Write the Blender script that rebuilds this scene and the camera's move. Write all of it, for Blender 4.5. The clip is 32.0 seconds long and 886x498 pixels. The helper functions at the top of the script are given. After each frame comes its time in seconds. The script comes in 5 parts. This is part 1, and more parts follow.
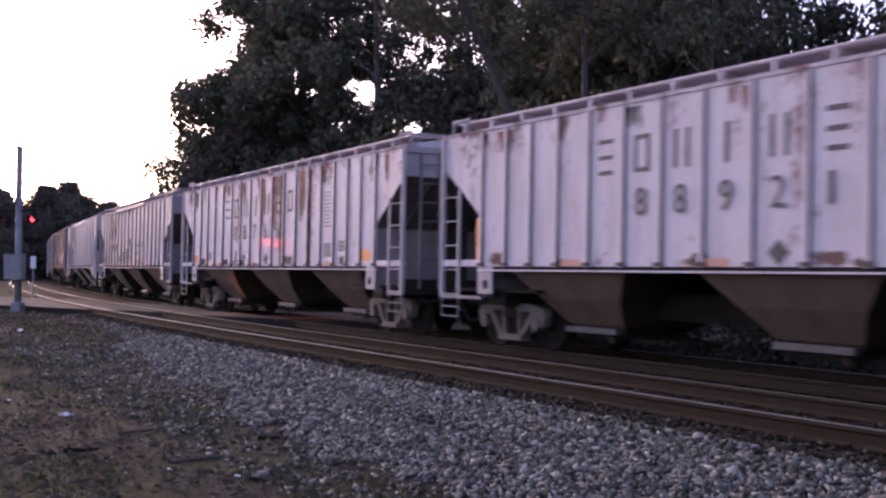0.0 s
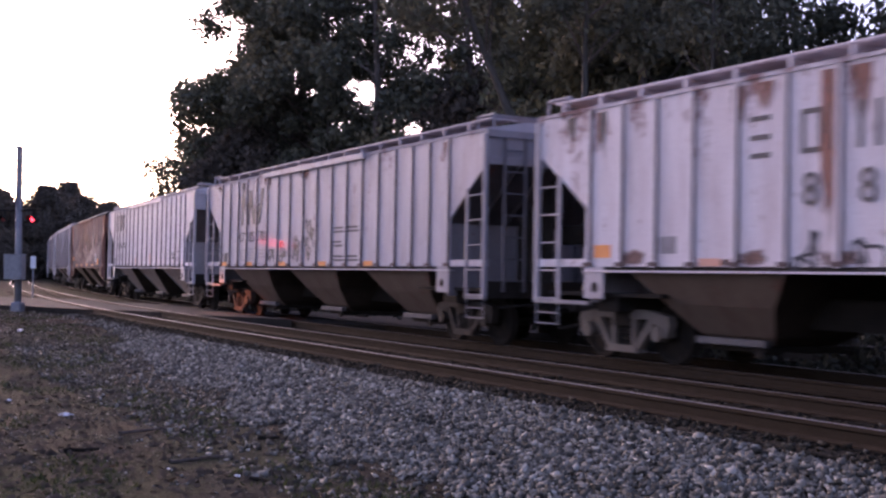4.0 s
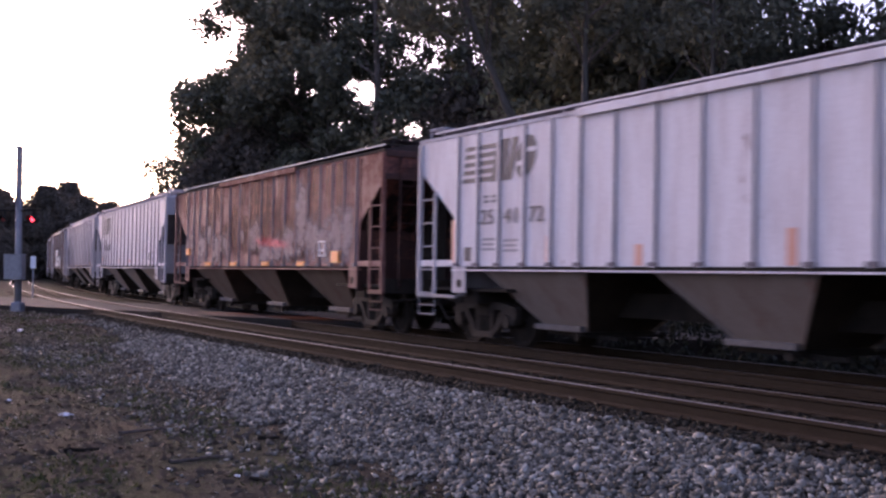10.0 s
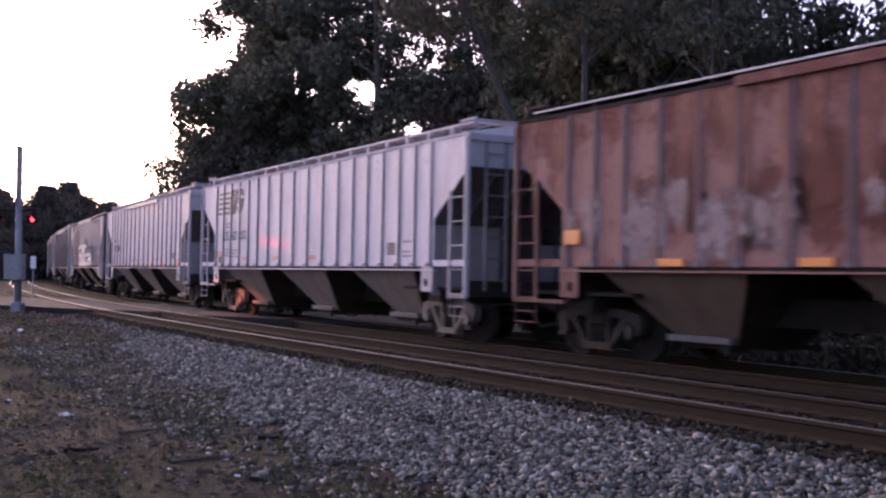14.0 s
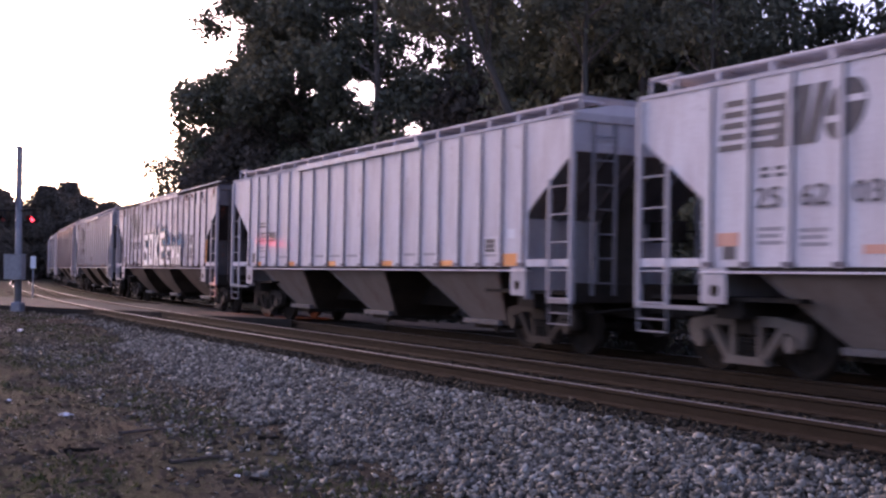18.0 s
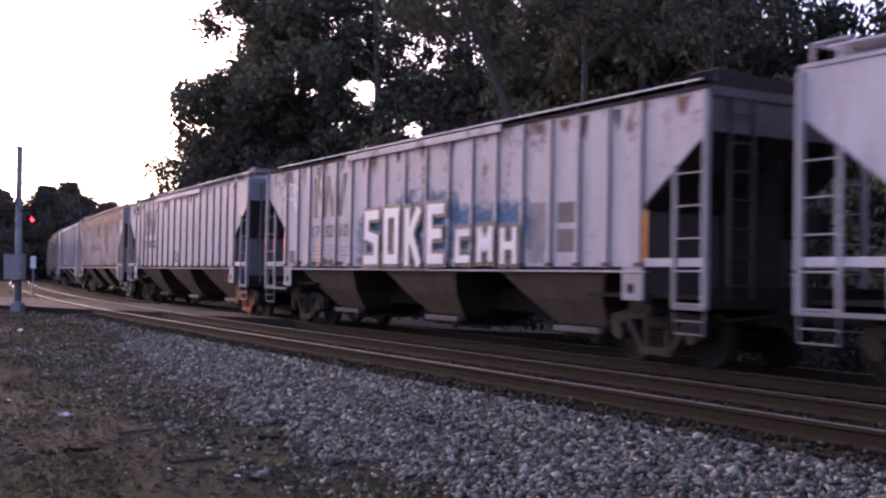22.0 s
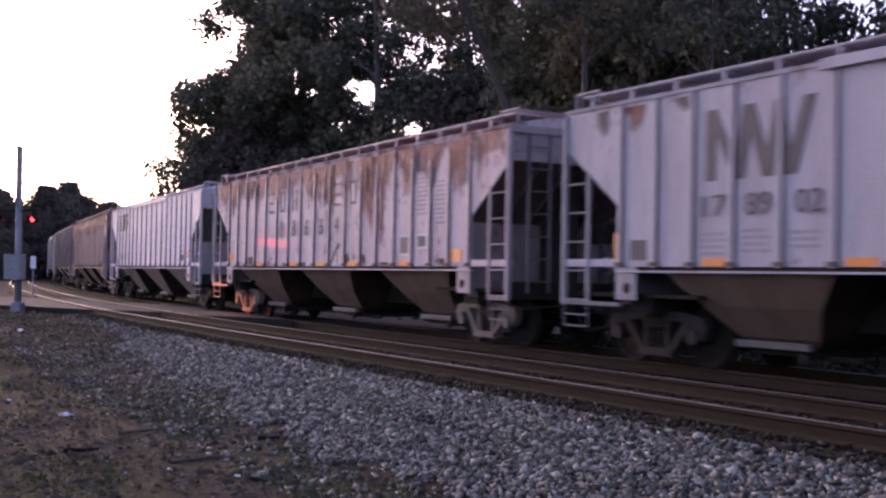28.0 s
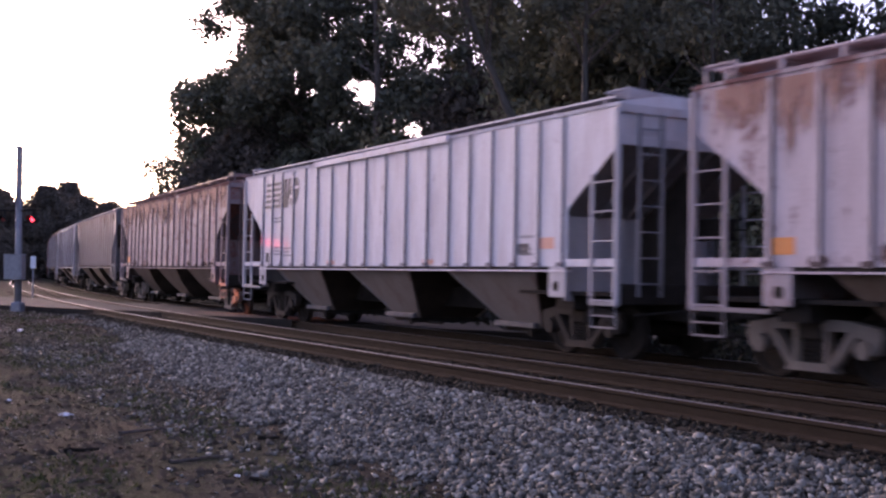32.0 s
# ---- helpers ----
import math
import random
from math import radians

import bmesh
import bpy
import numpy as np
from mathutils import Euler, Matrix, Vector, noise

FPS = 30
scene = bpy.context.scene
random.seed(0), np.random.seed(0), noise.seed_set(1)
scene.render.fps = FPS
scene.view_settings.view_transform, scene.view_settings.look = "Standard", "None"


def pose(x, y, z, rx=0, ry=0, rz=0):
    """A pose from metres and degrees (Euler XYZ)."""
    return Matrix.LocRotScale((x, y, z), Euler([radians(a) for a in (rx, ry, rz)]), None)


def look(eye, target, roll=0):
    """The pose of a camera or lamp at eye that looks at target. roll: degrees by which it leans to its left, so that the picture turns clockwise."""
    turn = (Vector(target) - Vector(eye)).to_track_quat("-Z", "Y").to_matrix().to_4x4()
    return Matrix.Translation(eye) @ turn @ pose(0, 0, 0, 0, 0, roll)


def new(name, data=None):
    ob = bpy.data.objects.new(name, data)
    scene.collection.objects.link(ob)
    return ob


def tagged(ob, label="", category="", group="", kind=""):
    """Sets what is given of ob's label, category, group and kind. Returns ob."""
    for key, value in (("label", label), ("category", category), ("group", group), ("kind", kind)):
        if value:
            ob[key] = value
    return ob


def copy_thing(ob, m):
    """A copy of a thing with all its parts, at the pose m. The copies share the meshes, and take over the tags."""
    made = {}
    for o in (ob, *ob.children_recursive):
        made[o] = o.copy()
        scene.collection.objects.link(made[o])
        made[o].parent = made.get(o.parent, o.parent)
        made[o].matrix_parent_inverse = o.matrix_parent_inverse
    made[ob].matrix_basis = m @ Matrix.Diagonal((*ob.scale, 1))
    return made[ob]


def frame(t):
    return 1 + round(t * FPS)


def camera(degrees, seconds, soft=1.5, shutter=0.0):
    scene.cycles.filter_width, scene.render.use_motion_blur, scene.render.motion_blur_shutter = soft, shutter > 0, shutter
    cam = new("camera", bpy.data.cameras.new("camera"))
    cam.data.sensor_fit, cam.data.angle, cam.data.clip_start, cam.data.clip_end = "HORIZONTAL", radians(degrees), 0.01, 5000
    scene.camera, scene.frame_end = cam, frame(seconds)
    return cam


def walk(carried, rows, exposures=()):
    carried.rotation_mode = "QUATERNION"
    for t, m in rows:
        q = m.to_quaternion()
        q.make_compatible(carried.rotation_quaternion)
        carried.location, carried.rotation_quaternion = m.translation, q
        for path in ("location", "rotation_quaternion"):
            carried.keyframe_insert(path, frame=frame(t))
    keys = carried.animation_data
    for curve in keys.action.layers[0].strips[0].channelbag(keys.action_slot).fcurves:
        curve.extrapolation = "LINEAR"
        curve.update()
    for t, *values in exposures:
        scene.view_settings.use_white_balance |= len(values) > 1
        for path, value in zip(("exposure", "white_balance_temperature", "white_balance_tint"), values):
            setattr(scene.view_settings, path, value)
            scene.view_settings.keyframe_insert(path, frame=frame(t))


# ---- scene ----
cam = camera(44.18, 32.0, soft=2.4, shutter=0.8)
EYE = (0.0, 0.0, 1.384)
CAM_POSE = pose(*EYE, 90 + 1.394, 0, 0) @ pose(0, 0, 0, 0, 0, 0.95)
walk(cam, [(0.0, CAM_POSE), (32.0, CAM_POSE)], exposures=[(0.0, 1.06, 6150, 48), (32.0, 1.06, 6150, 48)])

# ---- light ----
world = bpy.data.worlds.new("dusk_sky")
scene.world = world
world.use_nodes = True
wn = world.node_tree.nodes
sky = wn.new("ShaderNodeTexSky")
sky.sky_type, sky.sun_disc = "NISHITA", False
sky.sun_elevation, sky.sun_rotation = radians(10), radians(-33)
sky.air_density, sky.dust_density, sky.ozone_density = 0.7, 2.4, 0.7
wn["Background"].inputs["Strength"].default_value = 0.22
world.node_tree.links.new(sky.outputs["Color"], wn["Background"].inputs["Color"])
sun = new("sun", bpy.data.lights.new("sun", "SUN"))
sun.data.energy, sun.data.angle, sun.data.color = 0.08, radians(25), (1.0, 0.92, 0.88)
sun.matrix_world = look((0, 0, 0), (0.54, -0.82, -0.17))

# ---- the line of the track: heading by distance along the near side of the cars ----
KNOTS = ((-260, -88), (-200, -80), (-120, -71.5), (-80, -68.6), (-60, -67.2), (-50, -66.6), (-40, -65.8), (-30, -64.5),
         (-20, -62.8), (-10, -61.2), (0, -59.8), (10, -59.3), (40, -58), (120, -54))
S_TAB = np.arange(-260, 120.01, 0.5)
A_TAB = np.radians(np.interp(S_TAB, [k[0] for k in KNOTS], [k[1] for k in KNOTS]))
X_TAB = np.concatenate([[0], np.cumsum(np.cos((A_TAB[1:] + A_TAB[:-1]) / 2) * 0.5)])
Y_TAB = np.concatenate([[0], np.cumsum(np.sin((A_TAB[1:] + A_TAB[:-1]) / 2) * 0.5)])
X_TAB += 0.331 - np.interp(0, S_TAB, X_TAB)
Y_TAB += 20.646 - np.interp(0, S_TAB, Y_TAB)


def at(s, n=0.0):
    """Place and heading at s metres along the line and n metres to its far side."""
    a = float(np.interp(s, S_TAB, A_TAB))
    return float(np.interp(s, S_TAB, X_TAB)) - math.sin(a) * n, float(np.interp(s, S_TAB, Y_TAB)) + math.cos(a) * n, a


CENTRE_FAR, CENTRE_NEAR = 1.6, -2.43
NEAR_UP = 0.19
FAR_UP = 0.08
GROUND_Z = -0.40


# ---- materials ----
def mat(name, rough=0.7, metal=0.0):
    m = bpy.data.materials.new(name)
    m.use_nodes = True
    nt = m.node_tree
    b = nt.nodes["Principled BSDF"]
    b.inputs["Roughness"].default_value = rough
    b.inputs["Metallic"].default_value = metal
    if rough >= 0.8:
        b.inputs["Specular IOR Level"].default_value = 0.08
    return m, nt, b


def node(nt, kind, **kw):
    n = nt.nodes.new("ShaderNode" + kind)
    for k, v in kw.items():
        n.inputs[k.replace("_", " ")].default_value = v
    return n


def coords(nt, scale=(1, 1, 1), which="Object"):
    tc = nt.nodes.new("ShaderNodeTexCoord")
    mp = nt.nodes.new("ShaderNodeMapping")
    mp.inputs["Scale"].default_value = scale
    nt.links.new(tc.outputs[which], mp.inputs["Vector"])
    return mp.outputs["Vector"]


def ramp(nt, src, stops):
    r = nt.nodes.new("ShaderNodeValToRGB")
    e = r.color_ramp.elements
    while len(e) < len(stops):
        e.new(0.5)
    for el, (p, c) in zip(e, stops):
        el.position, el.color = p, (c if len(c) == 4 else (*c, 1))
    nt.links.new(src, r.inputs["Fac"])
    return r.outputs["Color"]


def mixed(nt, fac, a, b, how="MIX"):
    m = nt.nodes.new("ShaderNodeMix")
    m.data_type, m.blend_type = "RGBA", how
    for sock, v in ((m.inputs[0], fac), (m.inputs[6], a), (m.inputs[7], b)):
        if hasattr(v, "is_linked"):
            nt.links.new(v, sock)
        else:
            sock.default_value = v if isinstance(v, (int, float)) or len(v) == 4 else (*v, 1)
    return m.outputs[2]


def noise_out(nt, vec, scale, detail=4, rough=0.6):
    n = node(nt, "TexNoise", Scale=scale, Detail=detail, Roughness=rough)
    nt.links.new(vec, n.inputs["Vector"])
    return n.outputs["Fac"]


def bump(nt, b, src, strength=0.3, dist=0.02):
    n = node(nt, "Bump", Strength=strength, Distance=dist)
    nt.links.new(src, n.inputs["Height"])
    nt.links.new(n.outputs["Normal"], b.inputs["Normal"])


def grainy(name, dark, light, scale=6.0, rough=0.8, metal=0.0, fine=60.0, relief=0.25, dist=0.01, which="Object", stretch=(1, 1, 1)):
    """Two scales of noise between two colours, with relief."""
    m, nt, b = mat(name, rough, metal)
    v = coords(nt, stretch, which)
    big, small = noise_out(nt, v, scale), noise_out(nt, v, fine, 3)
    c = mixed(nt, 0.5, ramp(nt, big, [(0.3, dark), (0.7, light)]), ramp(nt, small, [(0.3, dark), (0.7, light)]))
    nt.links.new(c, b.inputs["Base Color"])
    bump(nt, b, small, relief, dist)
    return m


def paint_material(name, rough=0.62):
    """Weathered paint: the colour and the amount of rust come from each object's own colour."""
    m, nt, b = mat(name, rough)
    info = nt.nodes.new("ShaderNodeObjectInfo")
    v = coords(nt)
    grime = noise_out(nt, coords(nt, (1.3, 1, 0.22)), 2.6, 5, 0.65)
    col = mixed(nt, ramp(nt, grime, [(0.42, (0, 0, 0)), (0.75, (0.75, 0.75, 0.75))]), info.outputs["Color"], (0.70, 0.62, 0.60), "MULTIPLY")
    fine = noise_out(nt, v, 22, 5, 0.7)
    col = mixed(nt, 0.35, col, ramp(nt, fine, [(0.25, (0.55, 0.5, 0.48)), (0.6, (1, 1, 1))]), "MULTIPLY")
    streak = noise_out(nt, coords(nt, (1.0, 1, 0.16)), 1.7, 6, 0.72)
    spots = noise_out(nt, v, 3.5, 6, 0.75)
    both = nt.nodes.new("ShaderNodeMath")
    both.operation = "ADD"
    nt.links.new(streak, both.inputs[0])
    nt.links.new(spots, both.inputs[1])
    gain = node(nt, "MapRange")
    for k, val in (("From Min", 0.0), ("From Max", 1.0), ("To Min", 1.28), ("To Max", 0.78)):
        gain.inputs[k].default_value = val
    nt.links.new(info.outputs["Alpha"], gain.inputs["Value"])
    sep = nt.nodes.new("ShaderNodeSeparateXYZ")
    nt.links.new(v, sep.inputs[0])
    high = node(nt, "MapRange")
    for k, val in (("From Min", 2.9), ("From Max", 4.1), ("To Min", 0.0), ("To Max", 0.42)):
        high.inputs[k].default_value = val
    nt.links.new(sep.outputs["Z"], high.inputs["Value"])
    top = nt.nodes.new("ShaderNodeMath")
    top.operation = "MULTIPLY"
    nt.links.new(high.outputs["Result"], top.inputs[0])
    nt.links.new(info.outputs["Alpha"], top.inputs[1])
    tot = nt.nodes.new("ShaderNodeMath")
    tot.operation = "ADD"
    nt.links.new(both.outputs[0], tot.inputs[0])
    nt.links.new(top.outputs[0], tot.inputs[1])
    over = nt.nodes.new("ShaderNodeMath")
    over.operation = "SUBTRACT"
    nt.links.new(tot.outputs[0], over.inputs[0])
    nt.links.new(gain.outputs["Result"], over.inputs[1])
    rust = ramp(nt, over.outputs[0], [(0.0, (0, 0, 0)), (0.16, (0.85, 0.85, 0.85))])
    tone = ramp(nt, fine, [(0.38, (0.11, 0.038, 0.029)), (0.62, (0.28, 0.115, 0.085))])
    col = mixed(nt, rust, col, tone)
    nt.links.new(col, b.inputs["Base Color"])
    rr = nt.nodes.new("ShaderNodeMath")
    rr.operation = "MULTIPLY_ADD"
    rr.inputs[1].default_value, rr.inputs[2].default_value = 0.35, rough
    nt.links.new(rust, rr.inputs[0])
    nt.links.new(rr.outputs[0], b.inputs["Roughness"])
    bump(nt, b, spots, 0.12, 0.02)
    b.inputs["Specular IOR Level"].default_value = 0.25
    return m


M_PAINT = paint_material("weathered_car_paint")
M_ROOF = paint_material("dusty_roof_paint", 0.9)
M_ROOF.node_tree.nodes["Principled BSDF"].inputs["Specular IOR Level"].default_value = 0.1
# Post flanks and feet in a darker grey than the painted face.
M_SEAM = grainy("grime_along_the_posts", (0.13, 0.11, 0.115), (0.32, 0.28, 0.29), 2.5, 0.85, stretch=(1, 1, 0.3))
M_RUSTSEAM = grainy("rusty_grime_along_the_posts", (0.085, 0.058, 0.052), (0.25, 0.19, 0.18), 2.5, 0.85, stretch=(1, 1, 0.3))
# Soot plus the shade on the bays' end faces, put into one colour.
M_SLOPE = grainy("sooty_shaded_slope_sheet", (0.030, 0.022, 0.017), (0.085, 0.062, 0.047), 2.0, 0.85)
# Sooty steel; the same dark colour also stands for shade in recesses.
M_UNDER = grainy("soot_and_shade_steel", (0.018, 0.016, 0.014), (0.050, 0.041, 0.033), 3, 0.85)
M_TRUCK = grainy("dusty_cast_truck_steel", (0.013, 0.011, 0.009), (0.052, 0.044, 0.035), 4, 0.8)
M_FRAME = paint_material("dusty_cast_steel", 0.8)
M_GATE = grainy("dull_gate_steel", (0.075, 0.07, 0.07), (0.18, 0.17, 0.17), 5, 0.7, 0.2)
M_WHEEL = grainy("dark_wheel_steel", (0.018, 0.015, 0.012), (0.045, 0.036, 0.028), 5, 0.8, 0.1)
M_MARK = grainy("dark_faded_lettering", (0.055, 0.05, 0.055), (0.12, 0.11, 0.115), 9, 0.6)
M_FAINT = grainy("faint_stencil_paint", (0.26, 0.24, 0.26), (0.42, 0.39, 0.41), 9, 0.6)
M_RUB = grainy("rubbed_grey_paint", (0.14, 0.12, 0.125), (0.40, 0.37, 0.38), 4, 0.7)
M_SCUFF = grainy("dark_overpaint", (0.09, 0.075, 0.075), (0.20, 0.17, 0.17), 5, 0.7)
M_PALEPAINT = grainy("pale_car_paint", (0.60, 0.56, 0.58), (0.78, 0.74, 0.76), 5, 0.5)
M_PINKTAPE = grainy("faded_orange_tape", (0.66, 0.30, 0.20), (0.78, 0.42, 0.31), 5, 0.4)
M_ORANGE = grainy("orange_reflective_tape", (0.82, 0.26, 0.05), (0.95, 0.37, 0.09), 5, 0.4)
M_GALV = grainy("galvanised_steel", (0.17, 0.17, 0.185), (0.30, 0.30, 0.32), 8, 0.5, 0.3)
M_RAILSIDE = grainy("rusty_rail_steel", (0.028, 0.020, 0.013), (0.060, 0.042, 0.027), 7, 0.85, stretch=(0.6, 0.6, 3))
M_RAILTOP = grainy("worn_rail_head", (0.34, 0.325, 0.325), (0.50, 0.48, 0.48), 6, 0.42, 0.9, relief=0.05)
M_TIE = grainy("old_creosoted_timber", (0.010, 0.009, 0.007), (0.028, 0.024, 0.018), 3, 0.9, stretch=(1, 6, 6))
M_WHITE = grainy("white_graffiti_paint", (0.68, 0.68, 0.72), (0.85, 0.85, 0.88), 6, 0.5)
M_BLACK = grainy("black_graffiti_paint", (0.02, 0.02, 0.03), (0.05, 0.05, 0.06), 5, 0.5)
M_BARK = grainy("grey_brown_bark", (0.07, 0.058, 0.05), (0.20, 0.165, 0.14), 5, 0.95, stretch=(3, 3, 0.5), relief=0.6, dist=0.03)
M_PALEBARK = grainy("pale_grey_bark", (0.05, 0.045, 0.038), (0.15, 0.135, 0.115), 4, 0.95, stretch=(3, 3, 0.5), relief=0.5, dist=0.03)
M_ASPHALT = grainy("worn_grey_asphalt", (0.034, 0.034, 0.035), (0.070, 0.069, 0.070), 1.5, 0.95, fine=40)


def leaf_material(name, dark, light):
    m, nt, b = mat(name, 0.9)
    b.inputs["Specular IOR Level"].default_value = 0.15
    geo = nt.nodes.new("ShaderNodeNewGeometry")
    c = ramp(nt, geo.outputs["Random Per Island"], [(0.0, dark), (0.8, light), (1.0, (light[0] * 1.25, light[1] * 1.12, light[2]))])
    nt.links.new(c, b.inputs["Base Color"])
    tr = nt.nodes.new("ShaderNodeBsdfTranslucent")
    nt.links.new(c, tr.inputs["Color"])
    mx = nt.nodes.new("ShaderNodeMixShader")
    mx.inputs[0].default_value = 0.18
    nt.links.new(b.outputs[0], mx.inputs[1])
    nt.links.new(tr.outputs[0], mx.inputs[2])
    nt.links.new(mx.outputs[0], nt.nodes["Material Output"].inputs["Surface"])
    return m


def stain_material(name, dark, light, run, most=0.58):
    """Thin stain or spray that fades out towards its edges; run: it also fades downwards."""
    m, nt, b = mat(name, 0.75)
    tc = nt.nodes.new("ShaderNodeTexCoord")
    sep = nt.nodes.new("ShaderNodeSeparateXYZ")
    nt.links.new(tc.outputs["Generated"], sep.inputs[0])

    def calc(op, a, c):
        n = nt.nodes.new("ShaderNodeMath")
        n.operation = op
        for k, v in enumerate((a, c)):
            if hasattr(v, "is_linked"):
                nt.links.new(v, n.inputs[k])
            else:
                n.inputs[k].default_value = v
        return n.outputs[0]

    def hump(v):
        return calc("MULTIPLY", calc("MULTIPLY", v, calc("SUBTRACT", 1.0, v)), 4.0)
    x, z = sep.outputs["X"], sep.outputs["Z"]
    body = calc("MULTIPLY", hump(x), calc("POWER", z, run) if run else hump(z))
    grain = noise_out(nt, coords(nt, (1, 1, 0.25) if run > 0 else (1, 1, 1)), 5.0, 5, 0.7)
    fac = calc("ADD", calc("MULTIPLY", body, 1.05), calc("MULTIPLY", calc("SUBTRACT", grain, 0.60), 2.4))
    clamp = nt.nodes.new("ShaderNodeClamp")
    clamp.inputs["Max"].default_value = most
    nt.links.new(fac, clamp.inputs["Value"])
    nt.links.new(ramp(nt, grain, [(0.35, dark), (0.65, light)]), b.inputs["Base Color"])
    clear = nt.nodes.new("ShaderNodeBsdfTransparent")
    mx = nt.nodes.new("ShaderNodeMixShader")
    nt.links.new(clamp.outputs[0], mx.inputs[0])
    nt.links.new(clear.outputs[0], mx.inputs[1])
    nt.links.new(b.outputs[0], mx.inputs[2])
    nt.links.new(mx.outputs[0], nt.nodes["Material Output"].inputs["Surface"])
    return m


M_STREAK = stain_material("running_rust", (0.24, 0.088, 0.058), (0.44, 0.215, 0.16), 0.8)
M_PATCH = stain_material("rust_patch", (0.16, 0.07, 0.05), (0.34, 0.19, 0.15), 0)
M_RUSTY = stain_material("heavy_running_rust", (0.24, 0.085, 0.056), (0.42, 0.185, 0.13), 0.45)
M_SOOT = stain_material("dark_grime", (0.10, 0.084, 0.078), (0.22, 0.19, 0.18), 0.8)
M_BARE = stain_material("bare_pale_patch", (0.34, 0.23, 0.21), (0.52, 0.40, 0.38), 0)
M_DEEP = stain_material("deep_red_rust", (0.12, 0.028, 0.020), (0.25, 0.078, 0.056), 0)
M_LILAC = stain_material("bare_lilac_grey_sheet", (0.34, 0.235, 0.23), (0.48, 0.39, 0.395), 0, 0.60)
M_BAND = stain_material("broad_rust_band", (0.11, 0.04, 0.03), (0.22, 0.09, 0.07), 0.12, 0.85)
M_BLOOM = stain_material("orange_rust_bloom", (0.42, 0.19, 0.13), (0.60, 0.36, 0.28), 0.9, 0.6)
M_SPRAY = stain_material("blue_spray", (0.03, 0.13, 0.28), (0.08, 0.28, 0.48), 0)
M_LEAF = leaf_material("dark_green_leaves", (0.078, 0.080, 0.060), (0.138, 0.142, 0.102))
M_LEAF_B = leaf_material("olive_leaves", (0.082, 0.084, 0.058), (0.152, 0.156, 0.104))
# Dull reddish leaves, with the haze of the distant trees in the colour.
M_LEAF_C = leaf_material("hazy_dull_leaves", (0.062, 0.053, 0.044), (0.13, 0.112, 0.092))
M_BRUSH = leaf_material("dark_brush", (0.016, 0.018, 0.014), (0.05, 0.055, 0.042))
M_CLOD = grainy("clods_of_brown_dirt", (0.022, 0.019, 0.015), (0.055, 0.047, 0.038), 8, 0.95)
M_GRASS = leaf_material("dry_dull_grass", (0.030, 0.044, 0.017), (0.082, 0.100, 0.040))
M_LITTER = leaf_material("dead_leaf_brown", (0.022, 0.019, 0.015), (0.070, 0.058, 0.046))


def stone_material(name, tones):
    m, nt, b = mat(name, 0.85)
    geo = nt.nodes.new("ShaderNodeNewGeometry")
    c = ramp(nt, geo.outputs["Random Per Island"], [(0.0, tones[0]), (0.5, tones[1]), (0.88, tones[2]), (1.0, tones[3])])
    f = noise_out(nt, coords(nt), 45, 4)
    nt.links.new(mixed(nt, 0.5, c, ramp(nt, f, [(0.3, (0.5, 0.48, 0.46)), (0.7, (1, 1, 1))]), "MULTIPLY"), b.inputs["Base Color"])
    return m


M_STONE = stone_material("crushed_grey_stone", [(0.050, 0.047, 0.039), (0.155, 0.147, 0.126), (0.305, 0.290, 0.250), (0.52, 0.50, 0.44)])
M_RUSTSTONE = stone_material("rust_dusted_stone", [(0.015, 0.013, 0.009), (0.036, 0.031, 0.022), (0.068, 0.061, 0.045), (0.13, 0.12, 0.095)])


